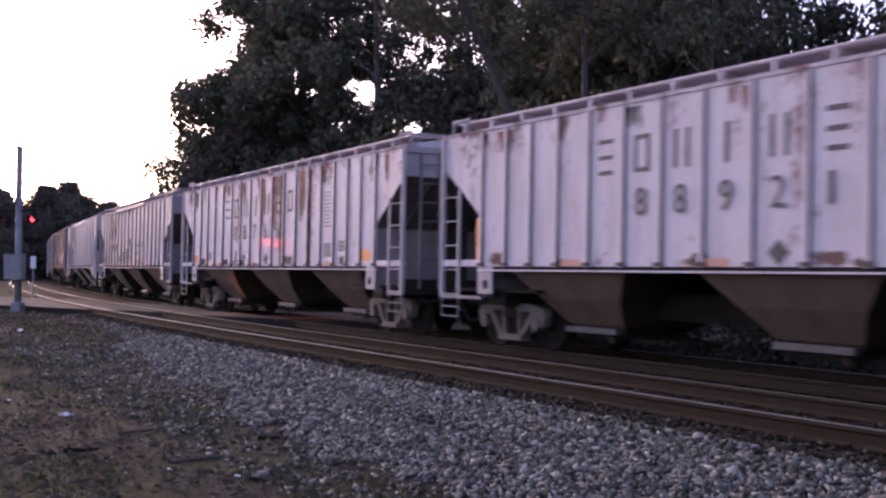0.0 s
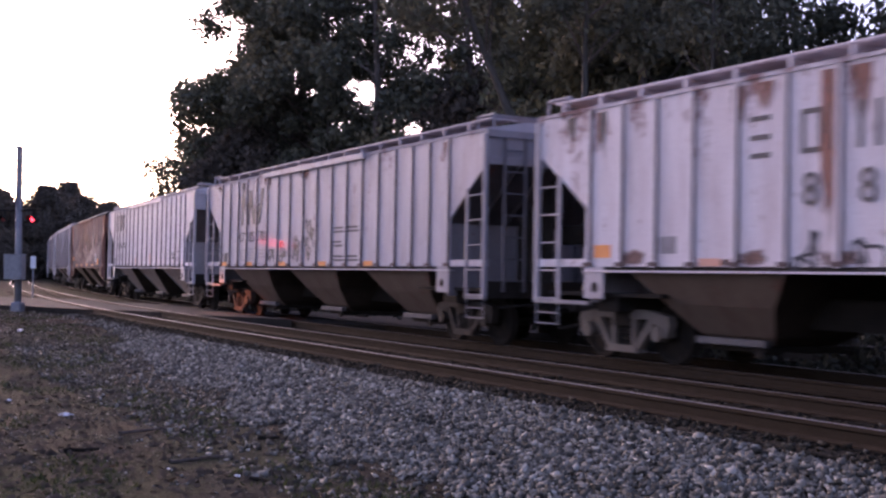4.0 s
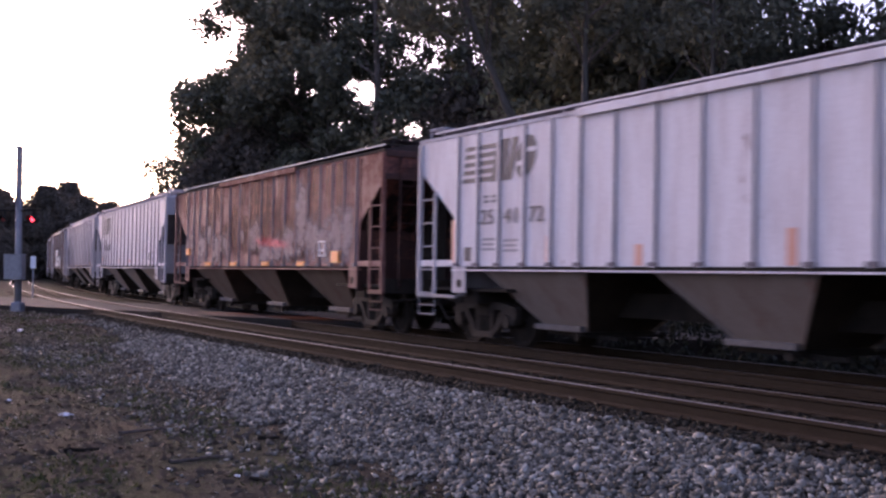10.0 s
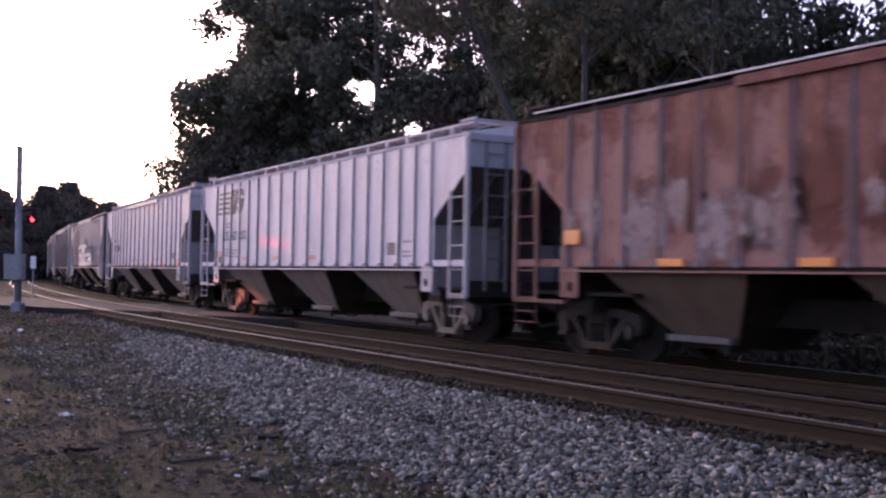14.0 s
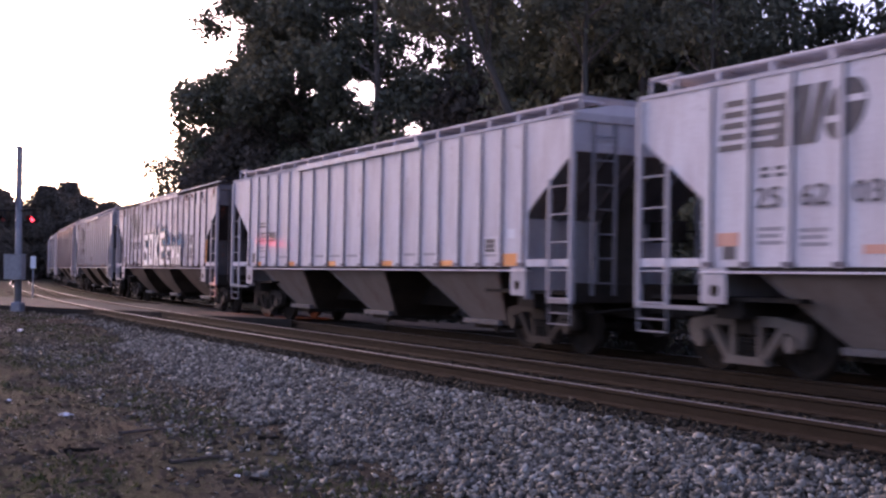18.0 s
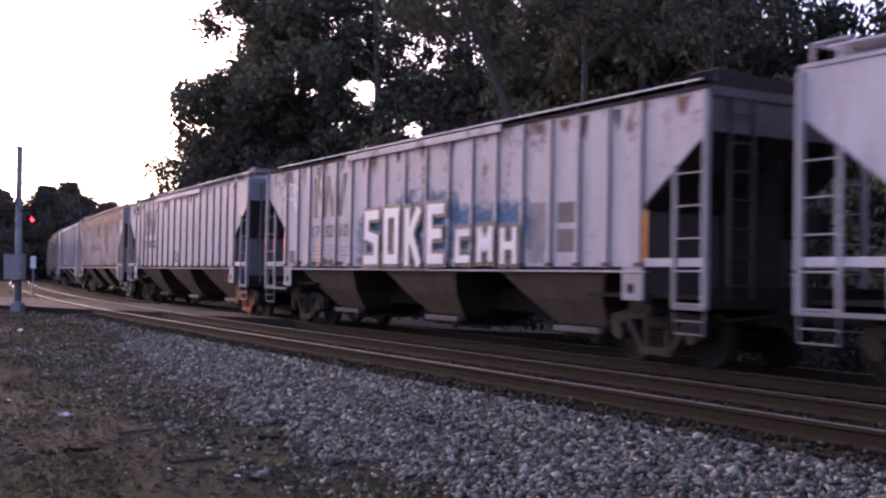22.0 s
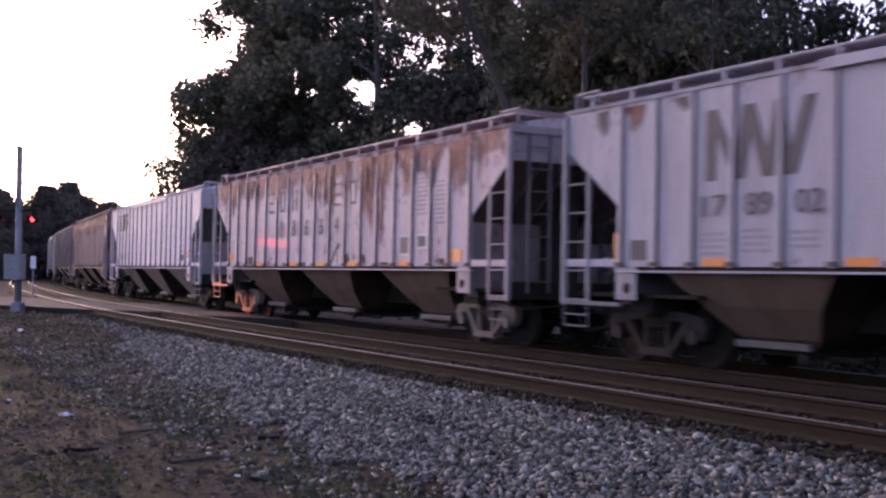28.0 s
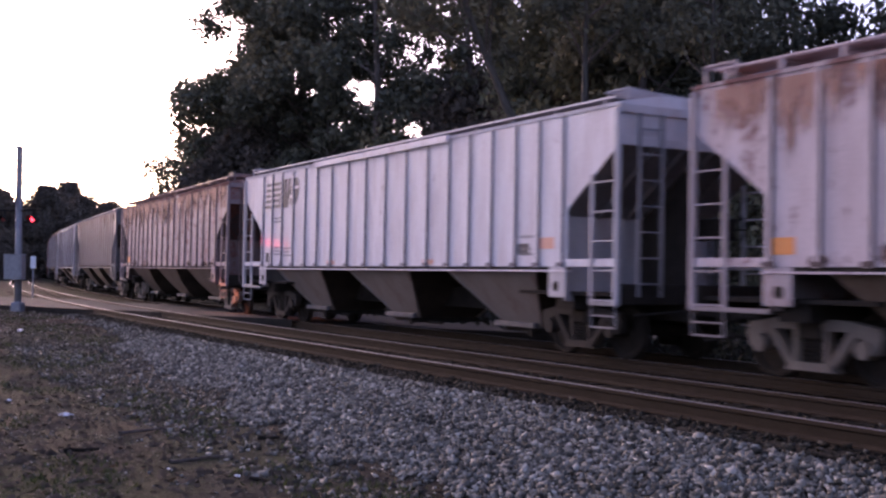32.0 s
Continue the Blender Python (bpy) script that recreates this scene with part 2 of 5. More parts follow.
def ground_material():
    m, nt, b = mat("bare_dirt_with_thin_grass", 0.95)
    v = coords(nt)
    big, mid, fine = noise_out(nt, v, 0.35, 5), noise_out(nt, v, 2.2, 6, 0.7), noise_out(nt, v, 28, 4, 0.7)
    dirt = ramp(nt, mid, [(0.40, (0.020, 0.018, 0.0155)), (0.5, (0.033, 0.0295, 0.0255)), (0.60, (0.047, 0.042, 0.037))])
    grass = ramp(nt, fine, [(0.4, (0.026, 0.029, 0.015)), (0.6, (0.062, 0.064, 0.034))])
    patch = ramp(nt, noise_out(nt, v, 0.75, 5, 0.65), [(0.37, (0, 0, 0)), (0.51, (0.85, 0.85, 0.85))])
    red = mixed(nt, ramp(nt, big, [(0.42, (0, 0, 0)), (0.6, (0.22, 0.22, 0.22))]), dirt, (0.062, 0.042, 0.030))
    col = mixed(nt, patch, red, grass)
    col = mixed(nt, 0.6, col, ramp(nt, fine, [(0.38, (0.5, 0.49, 0.48)), (0.60, (1.15, 1.15, 1.15))]), "MULTIPLY")
    clump = noise_out(nt, v, 8.5, 4, 0.65)
    col = mixed(nt, 0.75, col, ramp(nt, clump, [(0.42, (0.5, 0.49, 0.48)), (0.58, (1.2, 1.2, 1.2))]), "MULTIPLY")
    for cx, cy, rx, ry, tone, most in ((-11.0, 30.0, 3.4, 5.0, (0.085, 0.044, 0.032), 0.65), (-6.0, 20.2, 1.3, 1.5, (0.034, 0.042, 0.017), 0.75), (-4.5, 16.3, 1.0, 1.0, (0.030, 0.036, 0.016), 0.7),
                                       (-3.4, 8.6, 0.9, 1.1, (0.020, 0.032, 0.012), 0.8), (-1.4, 10.4, 0.35, 0.4, (0.032, 0.046, 0.016), 0.8), (-3.2, 12.2, 1.0, 0.7, (0.066, 0.048, 0.036), 0.5), (-5.2, 13.0, 1.2, 1.0, (0.056, 0.042, 0.032), 0.4)):
        mp = nt.nodes.new("ShaderNodeMapping")
        mp.inputs["Location"].default_value, mp.inputs["Scale"].default_value = (-cx / rx / 2, -cy / ry / 2, 0), (0.5 / rx, 0.5 / ry, 0)
        nt.links.new(v, mp.inputs["Vector"])
        far = nt.nodes.new("ShaderNodeVectorMath")
        far.operation = "LENGTH"
        nt.links.new(mp.outputs[0], far.inputs[0])
        rag = nt.nodes.new("ShaderNodeMath")
        rag.operation = "MULTIPLY_ADD"
        rag.inputs[1].default_value = 0.6
        nt.links.new(mid, rag.inputs[0])
        nt.links.new(far.outputs["Value"], rag.inputs[2])
        col = mixed(nt, ramp(nt, rag.outputs[0], [(0.58, (most, most, most)), (0.84, (0.0, 0.0, 0.0))]), col, mixed(nt, 0.5, tone, ramp(nt, fine, [(0.35, (0.6, 0.6, 0.6)), (0.65, (1.3, 1.3, 1.3))]), "MULTIPLY"))
    nt.links.new(col, b.inputs["Base Color"])
    bump(nt, b, mixed(nt, 0.5, clump, fine), 0.8, 0.08)
    return m


M_GROUND = ground_material()
M_BED = grainy("ballast_bed_grit", (0.024, 0.019, 0.013), (0.058, 0.046, 0.033), 20, 0.95, fine=55, relief=0.9, dist=0.03)


def glow(name, colour, strength):
    m, nt, b = mat(name, 0.3)
    b.inputs["Base Color"].default_value = (*colour, 1)
    b.inputs["Emission Color"].default_value = (*colour, 1)
    b.inputs["Emission Strength"].default_value = strength
    return m


M_RED = glow("lit_red_lens", (1.0, 0.05, 0.06), 3.0)
M_LENS = grainy("unlit_red_lens", (0.20, 0.015, 0.015), (0.30, 0.03, 0.03), 8, 0.25)


# ---- mesh helpers ----
def part(name, bm, material, parent=None, label="", smooth=False):
    """Links a bmesh as one mesh object under a thing or a part."""
    if isinstance(bm, bmesh.types.BMesh):
        me = bpy.data.meshes.new(name)
        bmesh.ops.recalc_face_normals(bm, faces=bm.faces)
        bm.to_mesh(me)
        bm.free()
        if smooth:
            me.shade_smooth()
        for mm in (material if isinstance(material, (list, tuple)) else [material]):
            me.materials.append(mm)
    else:
        me = bm
    ob = new(name, me)
    if parent:
        ob.parent = parent
    if label:
        ob["label"] = label
    return ob


def box(bm, x0, x1, y0, y1, z0, z1, m=None, bevel=0.0, slot=0):
    vs = [bm.verts.new((x, y, z)) for x in (x0, x1) for y in (y0, y1) for z in (z0, z1)]
    fs = [bm.faces.new([vs[i] for i in q]) for q in ((0, 1, 3, 2), (4, 6, 7, 5), (0, 4, 5, 1), (2, 3, 7, 6), (0, 2, 6, 4), (1, 5, 7, 3))]
    for f in fs:
        f.material_index = slot
    if m is not None:
        bmesh.ops.transform(bm, matrix=m, verts=vs)
    if bevel:
        bmesh.ops.bevel(bm, geom=list({e for f in fs for e in f.edges}), offset=bevel, segments=1, affect="EDGES")
    return bm


def tube(bm, a, b, r0, r1=None, seg=8, caps=True):
    a, b = Vector(a), Vector(b)
    d = b - a
    m = Matrix.Translation((a + b) / 2) @ d.to_track_quat("Z", "Y").to_matrix().to_4x4()
    bmesh.ops.create_cone(bm, cap_ends=caps, segments=seg, radius1=r0, radius2=r0 if r1 is None else r1, depth=d.length, matrix=m)
    return bm


def prism(bm, outline, y0, y1):
    """A solid with an outline in x and z, from y0 to y1."""
    a = [bm.verts.new((x, y0, z)) for x, z in outline]
    b = [bm.verts.new((x, y1, z)) for x, z in outline]
    n = len(a)
    bm.faces.new(a)
    bm.faces.new(b[::-1])
    for i in range(n):
        bm.faces.new((a[i], b[i], b[(i + 1) % n], a[(i + 1) % n]))
    return bm


def fresh():
    return bmesh.new()


def empty(name, label, category, group="", kind=""):
    return tagged(new(name), label, category, group, kind)


def ribbon(name, profile, s_list, material, closed=False, n0=0.0, up=0.0, smooth=False):
    """A profile of (n, z) drawn along the line of the track, as mesh data."""
    vs, fs = [], []
    k = len(profile)
    for s in s_list:
        for n, z in profile:
            x, y, _ = at(s, n0 + n)
            vs.append((x, y, z + up))
    for i in range(len(s_list) - 1):
        for j in range(k if closed else k - 1):
            a, b = i * k + j, i * k + (j + 1) % k
            fs.append((a, b, b + k, a + k))
    if closed:
        fs.append(tuple(range(k)))
        fs.append(tuple(range(len(vs) - 1, len(vs) - k - 1, -1)))
    me = bpy.data.meshes.new(name)
    me.from_pydata(vs, [], fs)
    if smooth:
        me.shade_smooth()
    for mm in (material if isinstance(material, (list, tuple)) else [material]):
        me.materials.append(mm)
    return me


# ---- ground, ballast, tracks, road ----
def ground_height(x, y):
    rise = min(1, max(0, (y - 15) / 14)) * min(1, max(0, (-3 - x) / 4))
    return GROUND_Z + 0.36 * rise * rise * (3 - 2 * rise) + 0.06 * noise.noise((x * 0.45, y * 0.45, 0.3)) + 0.025 * noise.noise((x * 1.7, y * 1.7, 4))


def build_ground():
    xs = np.concatenate([[-3000, -800, -300, -150], np.arange(-80, 60.1, 1.0), [100, 200, 600, 3000]])
    ys = np.concatenate([[-3000, -600, -150, -40], np.arange(-8, 130.1, 1.0), [180, 300, 800, 3000]])
    vs = []
    for y in ys:
        for x in xs:
            vs.append((x, y, ground_height(x, y)))
    w = len(xs)
    fs = [(j * w + i, j * w + i + 1, (j + 1) * w + i + 1, (j + 1) * w + i) for j in range(len(ys) - 1) for i in range(w - 1)]
    me = bpy.data.meshes.new("ground")
    me.from_pydata(vs, [], fs)
    me.shade_smooth()
    me.materials.append(M_GROUND)
    tagged(new("ground", me), "bare brown dirt with thin dull grass beside the tracks", "ground", kind="structure")


build_ground()
S_FINE = [float(s) for s in np.concatenate([np.arange(-250, -60, 6), np.arange(-60, 40.1, 2.0), [60, 80, 110]])]
BED = [(-6.7, -0.52), (-6.2, -0.40), (-5.0, -0.20), (-4.0, -0.05), (-3.68, -0.012), (-3.2, 0.008), (-2.4, 0.01), (-1.0, -0.02), (-0.2, -0.13), (1.6, -0.12), (3.4, -0.13), (4.8, -0.36), (5.6, -0.56)]
tagged(new("ballast_bed", ribbon("ballast_bed", BED, S_FINE, M_BED, smooth=True)), "bed of grey crushed stone under two railway tracks", "ballast", kind="structure")

RAIL = [(-0.07, -0.172), (0.07, -0.172), (0.07, -0.155), (0.012, -0.135), (0.012, -0.05), (0.036, -0.036), (0.036, -0.006), (0.024, 0), (-0.024, 0), (-0.036, -0.006), (-0.036, -0.036), (-0.012, -0.05), (-0.012, -0.135), (-0.07, -0.155)]


def build_track(centre, up, label):
    track = empty("railway_track", label, "track", "railway tracks", "structure")
    for side in (-0.7535, 0.7535):
        me = ribbon("rail", RAIL, S_FINE, (M_RAILSIDE, M_RAILTOP), True, centre + side, up)
        for p in me.polygons:
            if abs(p.normal.z) > 0.997 and p.center.z > up - 0.02:
                p.material_index = 1
        part("rail", me, None, track)
    tie = fresh()
    box(tie, -0.115, 0.115, -1.3, 1.3, -0.178, 0, bevel=0.012)
    for x in (-0.7535, 0.7535):
        box(tie, -0.09, 0.09, x - 0.17, x + 0.17, 0.0, 0.014)
    me = None
    rnd = random.Random(5)
    for i in range(150):
        s = -52 + i * 0.53
        x, y, a = at(s, centre)
        if me is None:
            ob = part("tie", tie, M_TIE, track)
            me = ob.data
        else:
            ob = part("tie", me, None, track)
        ob.matrix_basis = pose(x, y, up - 0.186 + rnd.uniform(-0.012, 0.004), 0, 0, math.degrees(a) + rnd.uniform(-1, 1))
    return track


build_track(CENTRE_NEAR, NEAR_UP, "empty rusty railway track with worn shiny rail heads")
build_track(CENTRE_FAR, FAR_UP, "railway track under the freight train")


def stones(name, count, s_rng, n_rng, sizes, label, seed, edge=0.0, material=None):
    """Loose crushed stones lying on the bed, as one mesh."""
    rng = np.random.default_rng(seed)
    bn, bz = [p[0] for p in BED], [p[1] for p in BED]
    s = rng.uniform(*s_rng, count)
    n = rng.uniform(*n_rng, count)
    if edge:
        wob = np.array([0.55 * noise.noise((q * 0.5, 2.2, 0)) + 0.35 * noise.noise((q * 1.6, 5, 0)) for q in s])
        keep = (n > wob + np.interp(s, (-20, -11, -0.7, 7), (-3.5, -4.35, -5.5, -6.3))) | (rng.uniform(0, 1, count) < 0.10)
        s, n = s[keep], n[keep]
    count = len(s)
    a = np.interp(s, S_TAB, A_TAB)
    px, py = np.interp(s, S_TAB, X_TAB) - np.sin(a) * n, np.interp(s, S_TAB, Y_TAB) + np.cos(a) * n
    pz = np.maximum(np.interp(n, bn, bz), np.array([ground_height(p, q) for p, q in zip(px, py)]) - 0.005)
    base = np.array([(1, 0, 0), (-1, 0, 0), (0, 1, 0), (0, -1, 0), (0, 0, 1), (0, 0, -1)], float)
    tri = np.array([(0, 2, 4), (2, 1, 4), (1, 3, 4), (3, 0, 4), (2, 0, 5), (1, 2, 5), (3, 1, 5), (0, 3, 5)])
    r = rng.uniform(*sizes, count) * rng.choice([0.8, 1.0, 1.25], count)
    q = rng.normal(size=(count, 4))
    q /= np.linalg.norm(q, axis=1)[:, None]
    w, x, y, z = q.T
    rot = np.stack([np.stack([1 - 2 * (y * y + z * z), 2 * (x * y - z * w), 2 * (x * z + y * w)], 1),
                    np.stack([2 * (x * y + z * w), 1 - 2 * (x * x + z * z), 2 * (y * z - x * w)], 1),
                    np.stack([2 * (x * z - y * w), 2 * (y * z + x * w), 1 - 2 * (x * x + y * y)], 1)], 1)
    loc = base[None] * rng.uniform(0.55, 1.25, (count, 6, 1)) + rng.uniform(-0.35, 0.35, (count, 6, 3))
    pts = np.einsum("nij,nkj->nki", rot, loc) * r[:, None, None] * np.array([1, 1, 0.8])
    pts += np.stack([px, py, pz + r * rng.uniform(0.0, 0.7, count)], 1)[:, None]
    faces = (tri[None] + 6 * np.arange(count)[:, None, None]).reshape(-1, 3)
    me = bpy.data.meshes.new(name)
    me.vertices.add(count * 6)
    me.vertices.foreach_set("co", pts.reshape(-1))
    me.loops.add(len(faces) * 3)
    me.loops.foreach_set("vertex_index", faces.reshape(-1))
    me.polygons.add(len(faces))
    me.polygons.foreach_set("loop_start", np.arange(len(faces)) * 3)
    me.update(calc_edges=True)
    me.materials.append(material or M_STONE)
    tagged(new(name, me), label, "ballast", kind="stuff")


stones("ballast_stones", 66000, (-6, 13), (-7.3, -3.78), (0.018, 0.042), "loose grey crushed ballast stones on the shoulder", 1, 1.0)
stones("ballast_stones", 24000, (-36, -6), (-7.0, -3.78), (0.018, 0.038), "loose grey crushed ballast stones further along the shoulder", 2, 1.0)
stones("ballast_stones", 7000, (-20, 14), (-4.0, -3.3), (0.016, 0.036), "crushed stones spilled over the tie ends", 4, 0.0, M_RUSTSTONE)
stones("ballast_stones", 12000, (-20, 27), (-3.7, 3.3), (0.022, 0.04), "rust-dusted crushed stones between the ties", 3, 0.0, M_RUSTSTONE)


def build_road():
    """The level crossing: a road that crosses both tracks at a slant."""
    def strip(name, n0, n1, z0, material, label, shrink=0.0):
        bm = fresh()
        rows = []
        for n in np.linspace(n0, n1, 6):
            near, far = -16 + 1.71 * (n + 2.7) - shrink, -34.8 + 1.71 * (n + 5.9) + shrink
            rows.append([bm.verts.new((*at(s, n)[:2], z0)) for s in np.linspace(near, far, 8)])
        faces = [bm.faces.new((p[i], p[i + 1], q[i + 1], q[i])) for p, q in zip(rows, rows[1:]) for i in range(7)]
        low = bmesh.ops.extrude_face_region(bm, geom=faces)
        bmesh.ops.translate(bm, verts=[g for g in low["geom"] if isinstance(g, bmesh.types.BMVert)], vec=(0, 0, -0.35))
        bm.normal_update()
        for f in bm.faces:
            f.material_index = 1 if abs(f.normal.z) < 0.5 else 0
        return tagged(part(name, bm, (material, M_UNDER)), label, "road", kind="structure")
    strip("road", -24, -3.3, 0.15, M_ASPHALT, "worn grey asphalt road up to the level crossing")
    strip("road", -3.05, -1.80, 0.165, M_ASPHALT, "asphalt between the rails of the near track")
    strip("road", -1.55, 0.68, 0.12, M_ASPHALT, "asphalt between the two tracks")
    strip("road", 0.97, 2.23, FAR_UP - 0.025, M_ASPHALT, "asphalt between the rails of the far track")
    strip("road", 2.55, 9, FAR_UP - 0.03, M_ASPHALT, "worn grey asphalt road beyond the tracks")


build_road()


# ---- crossing signal ----
def build_signal():
    thing = empty("crossing_signal", "grey crossing signal mast with red flashing lights and a box", "signal")
    bm = fresh()
    tube(bm, (0, 0, 0), (0, 0, 4.1), 0.11, 0.10, 12)
    part("mast", bm, M_GALV, thing, smooth=True)
    bm = fresh()
    tube(bm, (0, 0, 4.1), (0, 0, 5.35), 0.105, 0.095, 10)
    for z in (4.15, 4.55, 4.9, 5.3):
        tube(bm, (0, 0, z), (0, 0, z + 0.07), 0.13, 0.13, 10)
    part("finial", bm, M_GALV, thing)
    bm = fresh()
    box(bm, -0.17, 0.17, -0.17, 0.17, -0.2, 0.30, bevel=0.03)
    part("base", bm, M_GALV, thing, "concrete and steel mast base")
    bm = fresh()
    box(bm, -0.29, 0.33, -0.40, -0.10, 1.02, 1.82, bevel=0.02)
    box(bm, -0.31, 0.35, -0.42, -0.08, 1.82, 1.85, bevel=0.01)
    cab = part("equipment_box", bm, M_GALV, thing, "light grey steel equipment box")
    bm = fresh()
    box(bm, -0.24, 0.28, -0.412, -0.40, 1.08, 1.76, bevel=0.005)
    box(bm, 0.2, 0.23, -0.44, -0.412, 1.38, 1.5)
    part("door", bm, M_GALV, cab)
    bm = fresh()
    tube(bm, (-0.75, 0, 3.28), (0.75, 0, 3.28), 0.035, seg=8)
    part("crossarm", bm, M_UNDER, thing, "dark crossarm")
    for x in (-0.50, 0.50):
        bm = fresh()
        tube(bm, (x, 0.04, 2.98), (x, -0.05, 2.98), 0.15, seg=20)
        tube(bm, (x, 0.22, 2.98), (x, 0.04, 2.98), 0.10, 0.13, seg=14)
        tube(bm, (x, 0, 2.98), (x, 0, 3.28), 0.03)
        lamp = part("flasher", bm, M_UNDER, thing, "black round flasher with a hood")
        bm = fresh()
        tube(bm, (x, -0.05, 2.98), (x, -0.075, 2.98), 0.068, seg=16)
        part("lens", bm, M_RED if x > 0 else M_LENS, lamp, "lit red lens" if x > 0 else "unlit red lens")
        bm = fresh()
        for k in range(7):
            a0, a1 = math.pi * k / 7, math.pi * (k + 1) / 7
            v = [bm.verts.new((x + 0.12 * math.cos(a), y, 2.98 + 0.12 * math.sin(a))) for a, y in ((a0, -0.05), (a1, -0.05), (a1, -0.26), (a0, -0.26))]
            bm.faces.new(v)
        part("hood", bm, M_UNDER, lamp)
    # crossbuck blades, seen nearly edge-on
    for ang in (48, -48):
        bm = fresh()
        box(bm, -0.6, 0.6, 0.09, 0.105, -0.11, 0.11, pose(0, 0, 3.62, 0, ang, 0))
        part("crossbuck_blade", bm, M_GALV, thing).matrix_basis = pose(0, 0, 0, 0, 0, 119)
    thing.matrix_basis = pose(-13.78, 35.5, 0.0, 0, -0.8, -8)


build_signal()
flash = new("crossing_flash", bpy.data.lights.new("crossing_flash", "SPOT"))
flash.data.energy, flash.data.color, flash.data.spot_size, flash.data.spot_blend, flash.data.shadow_soft_size = 2400, (1.0, 0.02, 0.03), radians(2.8), 0.9, 0.05
flash.matrix_world = look((-13.2, 35.2, 2.88), (-4.9, 29.7, 2.22)) @ Matrix.Diagonal((3.2, 0.5, 1, 1))

# Spot added at the signal for an orange glow whose source is unseen.
glare = new("crossing_glare", bpy.data.lights.new("crossing_glare", "SPOT"))
glare.data.energy, glare.data.color, glare.data.spot_size, glare.data.spot_blend, glare.data.shadow_soft_size = 3200, (1.0, 0.30, 0.10), radians(15), 1.0, 0.08
glare.matrix_world = look((-13.25, 35.15, 2.88), (-7.5, 33.4, 0.75))


def build_marker():
    sign = empty("marker_sign", "small white marker sign on a post by the track", "sign")
    bm = fresh()
    tube(bm, (0, 0, -0.3), (0, 0, 2.0), 0.04)
    part("post", bm, M_GALV, sign)
    bm = fresh()
    box(bm, -0.12, 0.12, -0.07, -0.04, 1.4, 1.95, bevel=0.01)
    part("panel", bm, M_WHITE, sign, "plain white panel")
    sign.matrix_basis = pose(-18.75, 50, 0.0, 0, 0, 10)


build_marker()


# ---- trees ----
def make_leaves(blobs, per, size, seed, flat=0.75, loose=0.28):
    """Leaf sprays spread through clumps; each spray is a bent pair of blades."""
    rng = np.random.default_rng(seed)
    pts = []
    for c, r in blobs:
        k = int(per * (r / 1.5) ** 2)
        d = rng.normal(size=(k, 3))
        d /= np.linalg.norm(d, axis=1)[:, None]
        rad = r * rng.uniform(0.02, 1.0, k) ** 0.5 * (1 + loose * np.abs(rng.normal(size=k)))
        pts.append(np.array(c) + d * rad[:, None] * np.array([1, 1, flat]))
    pts = np.concatenate(pts)
    n = len(pts)
    u = rng.normal(size=(n, 3))
    u /= np.linalg.norm(u, axis=1)[:, None]
    v = np.cross(u, rng.normal(size=(n, 3)))
    v /= np.linalg.norm(v, axis=1)[:, None]
    w = np.cross(u, v)
    sz = size * rng.uniform(0.55, 1.35, n)[:, None]
    quad = np.stack([pts - u * sz, pts - v * sz * 0.5 + w * sz * 0.15, pts + u * sz, pts + v * sz * 0.5 + w * sz * 0.15], 1).reshape(-1, 3)
    return quad, n


def leaf_mesh(name, quad, n, material):
    me = bpy.data.meshes.new(name)
    me.vertices.add(n * 4)
    me.vertices.foreach_set("co", quad.reshape(-1))
    tri = (np.array([[0, 1, 2], [0, 2, 3]])[None] + 4 * np.arange(n)[:, None, None]).reshape(-1)
    me.loops.add(n * 6)
    me.loops.foreach_set("vertex_index", tri)
    me.polygons.add(n * 2)
    me.polygons.foreach_set("loop_start", np.arange(n * 2) * 3)
    me.update(calc_edges=True)
    me.materials.append(material)
    return me


def limb(bm, pts, r0, r1, seg=7):
    k = len(pts) - 1
    for i in range(k):
        a, b = r0 + (r1 - r0) * i / k, r0 + (r1 - r0) * (i + 1) / k
        tube(bm, pts[i], pts[i + 1], a, b, seg, False)


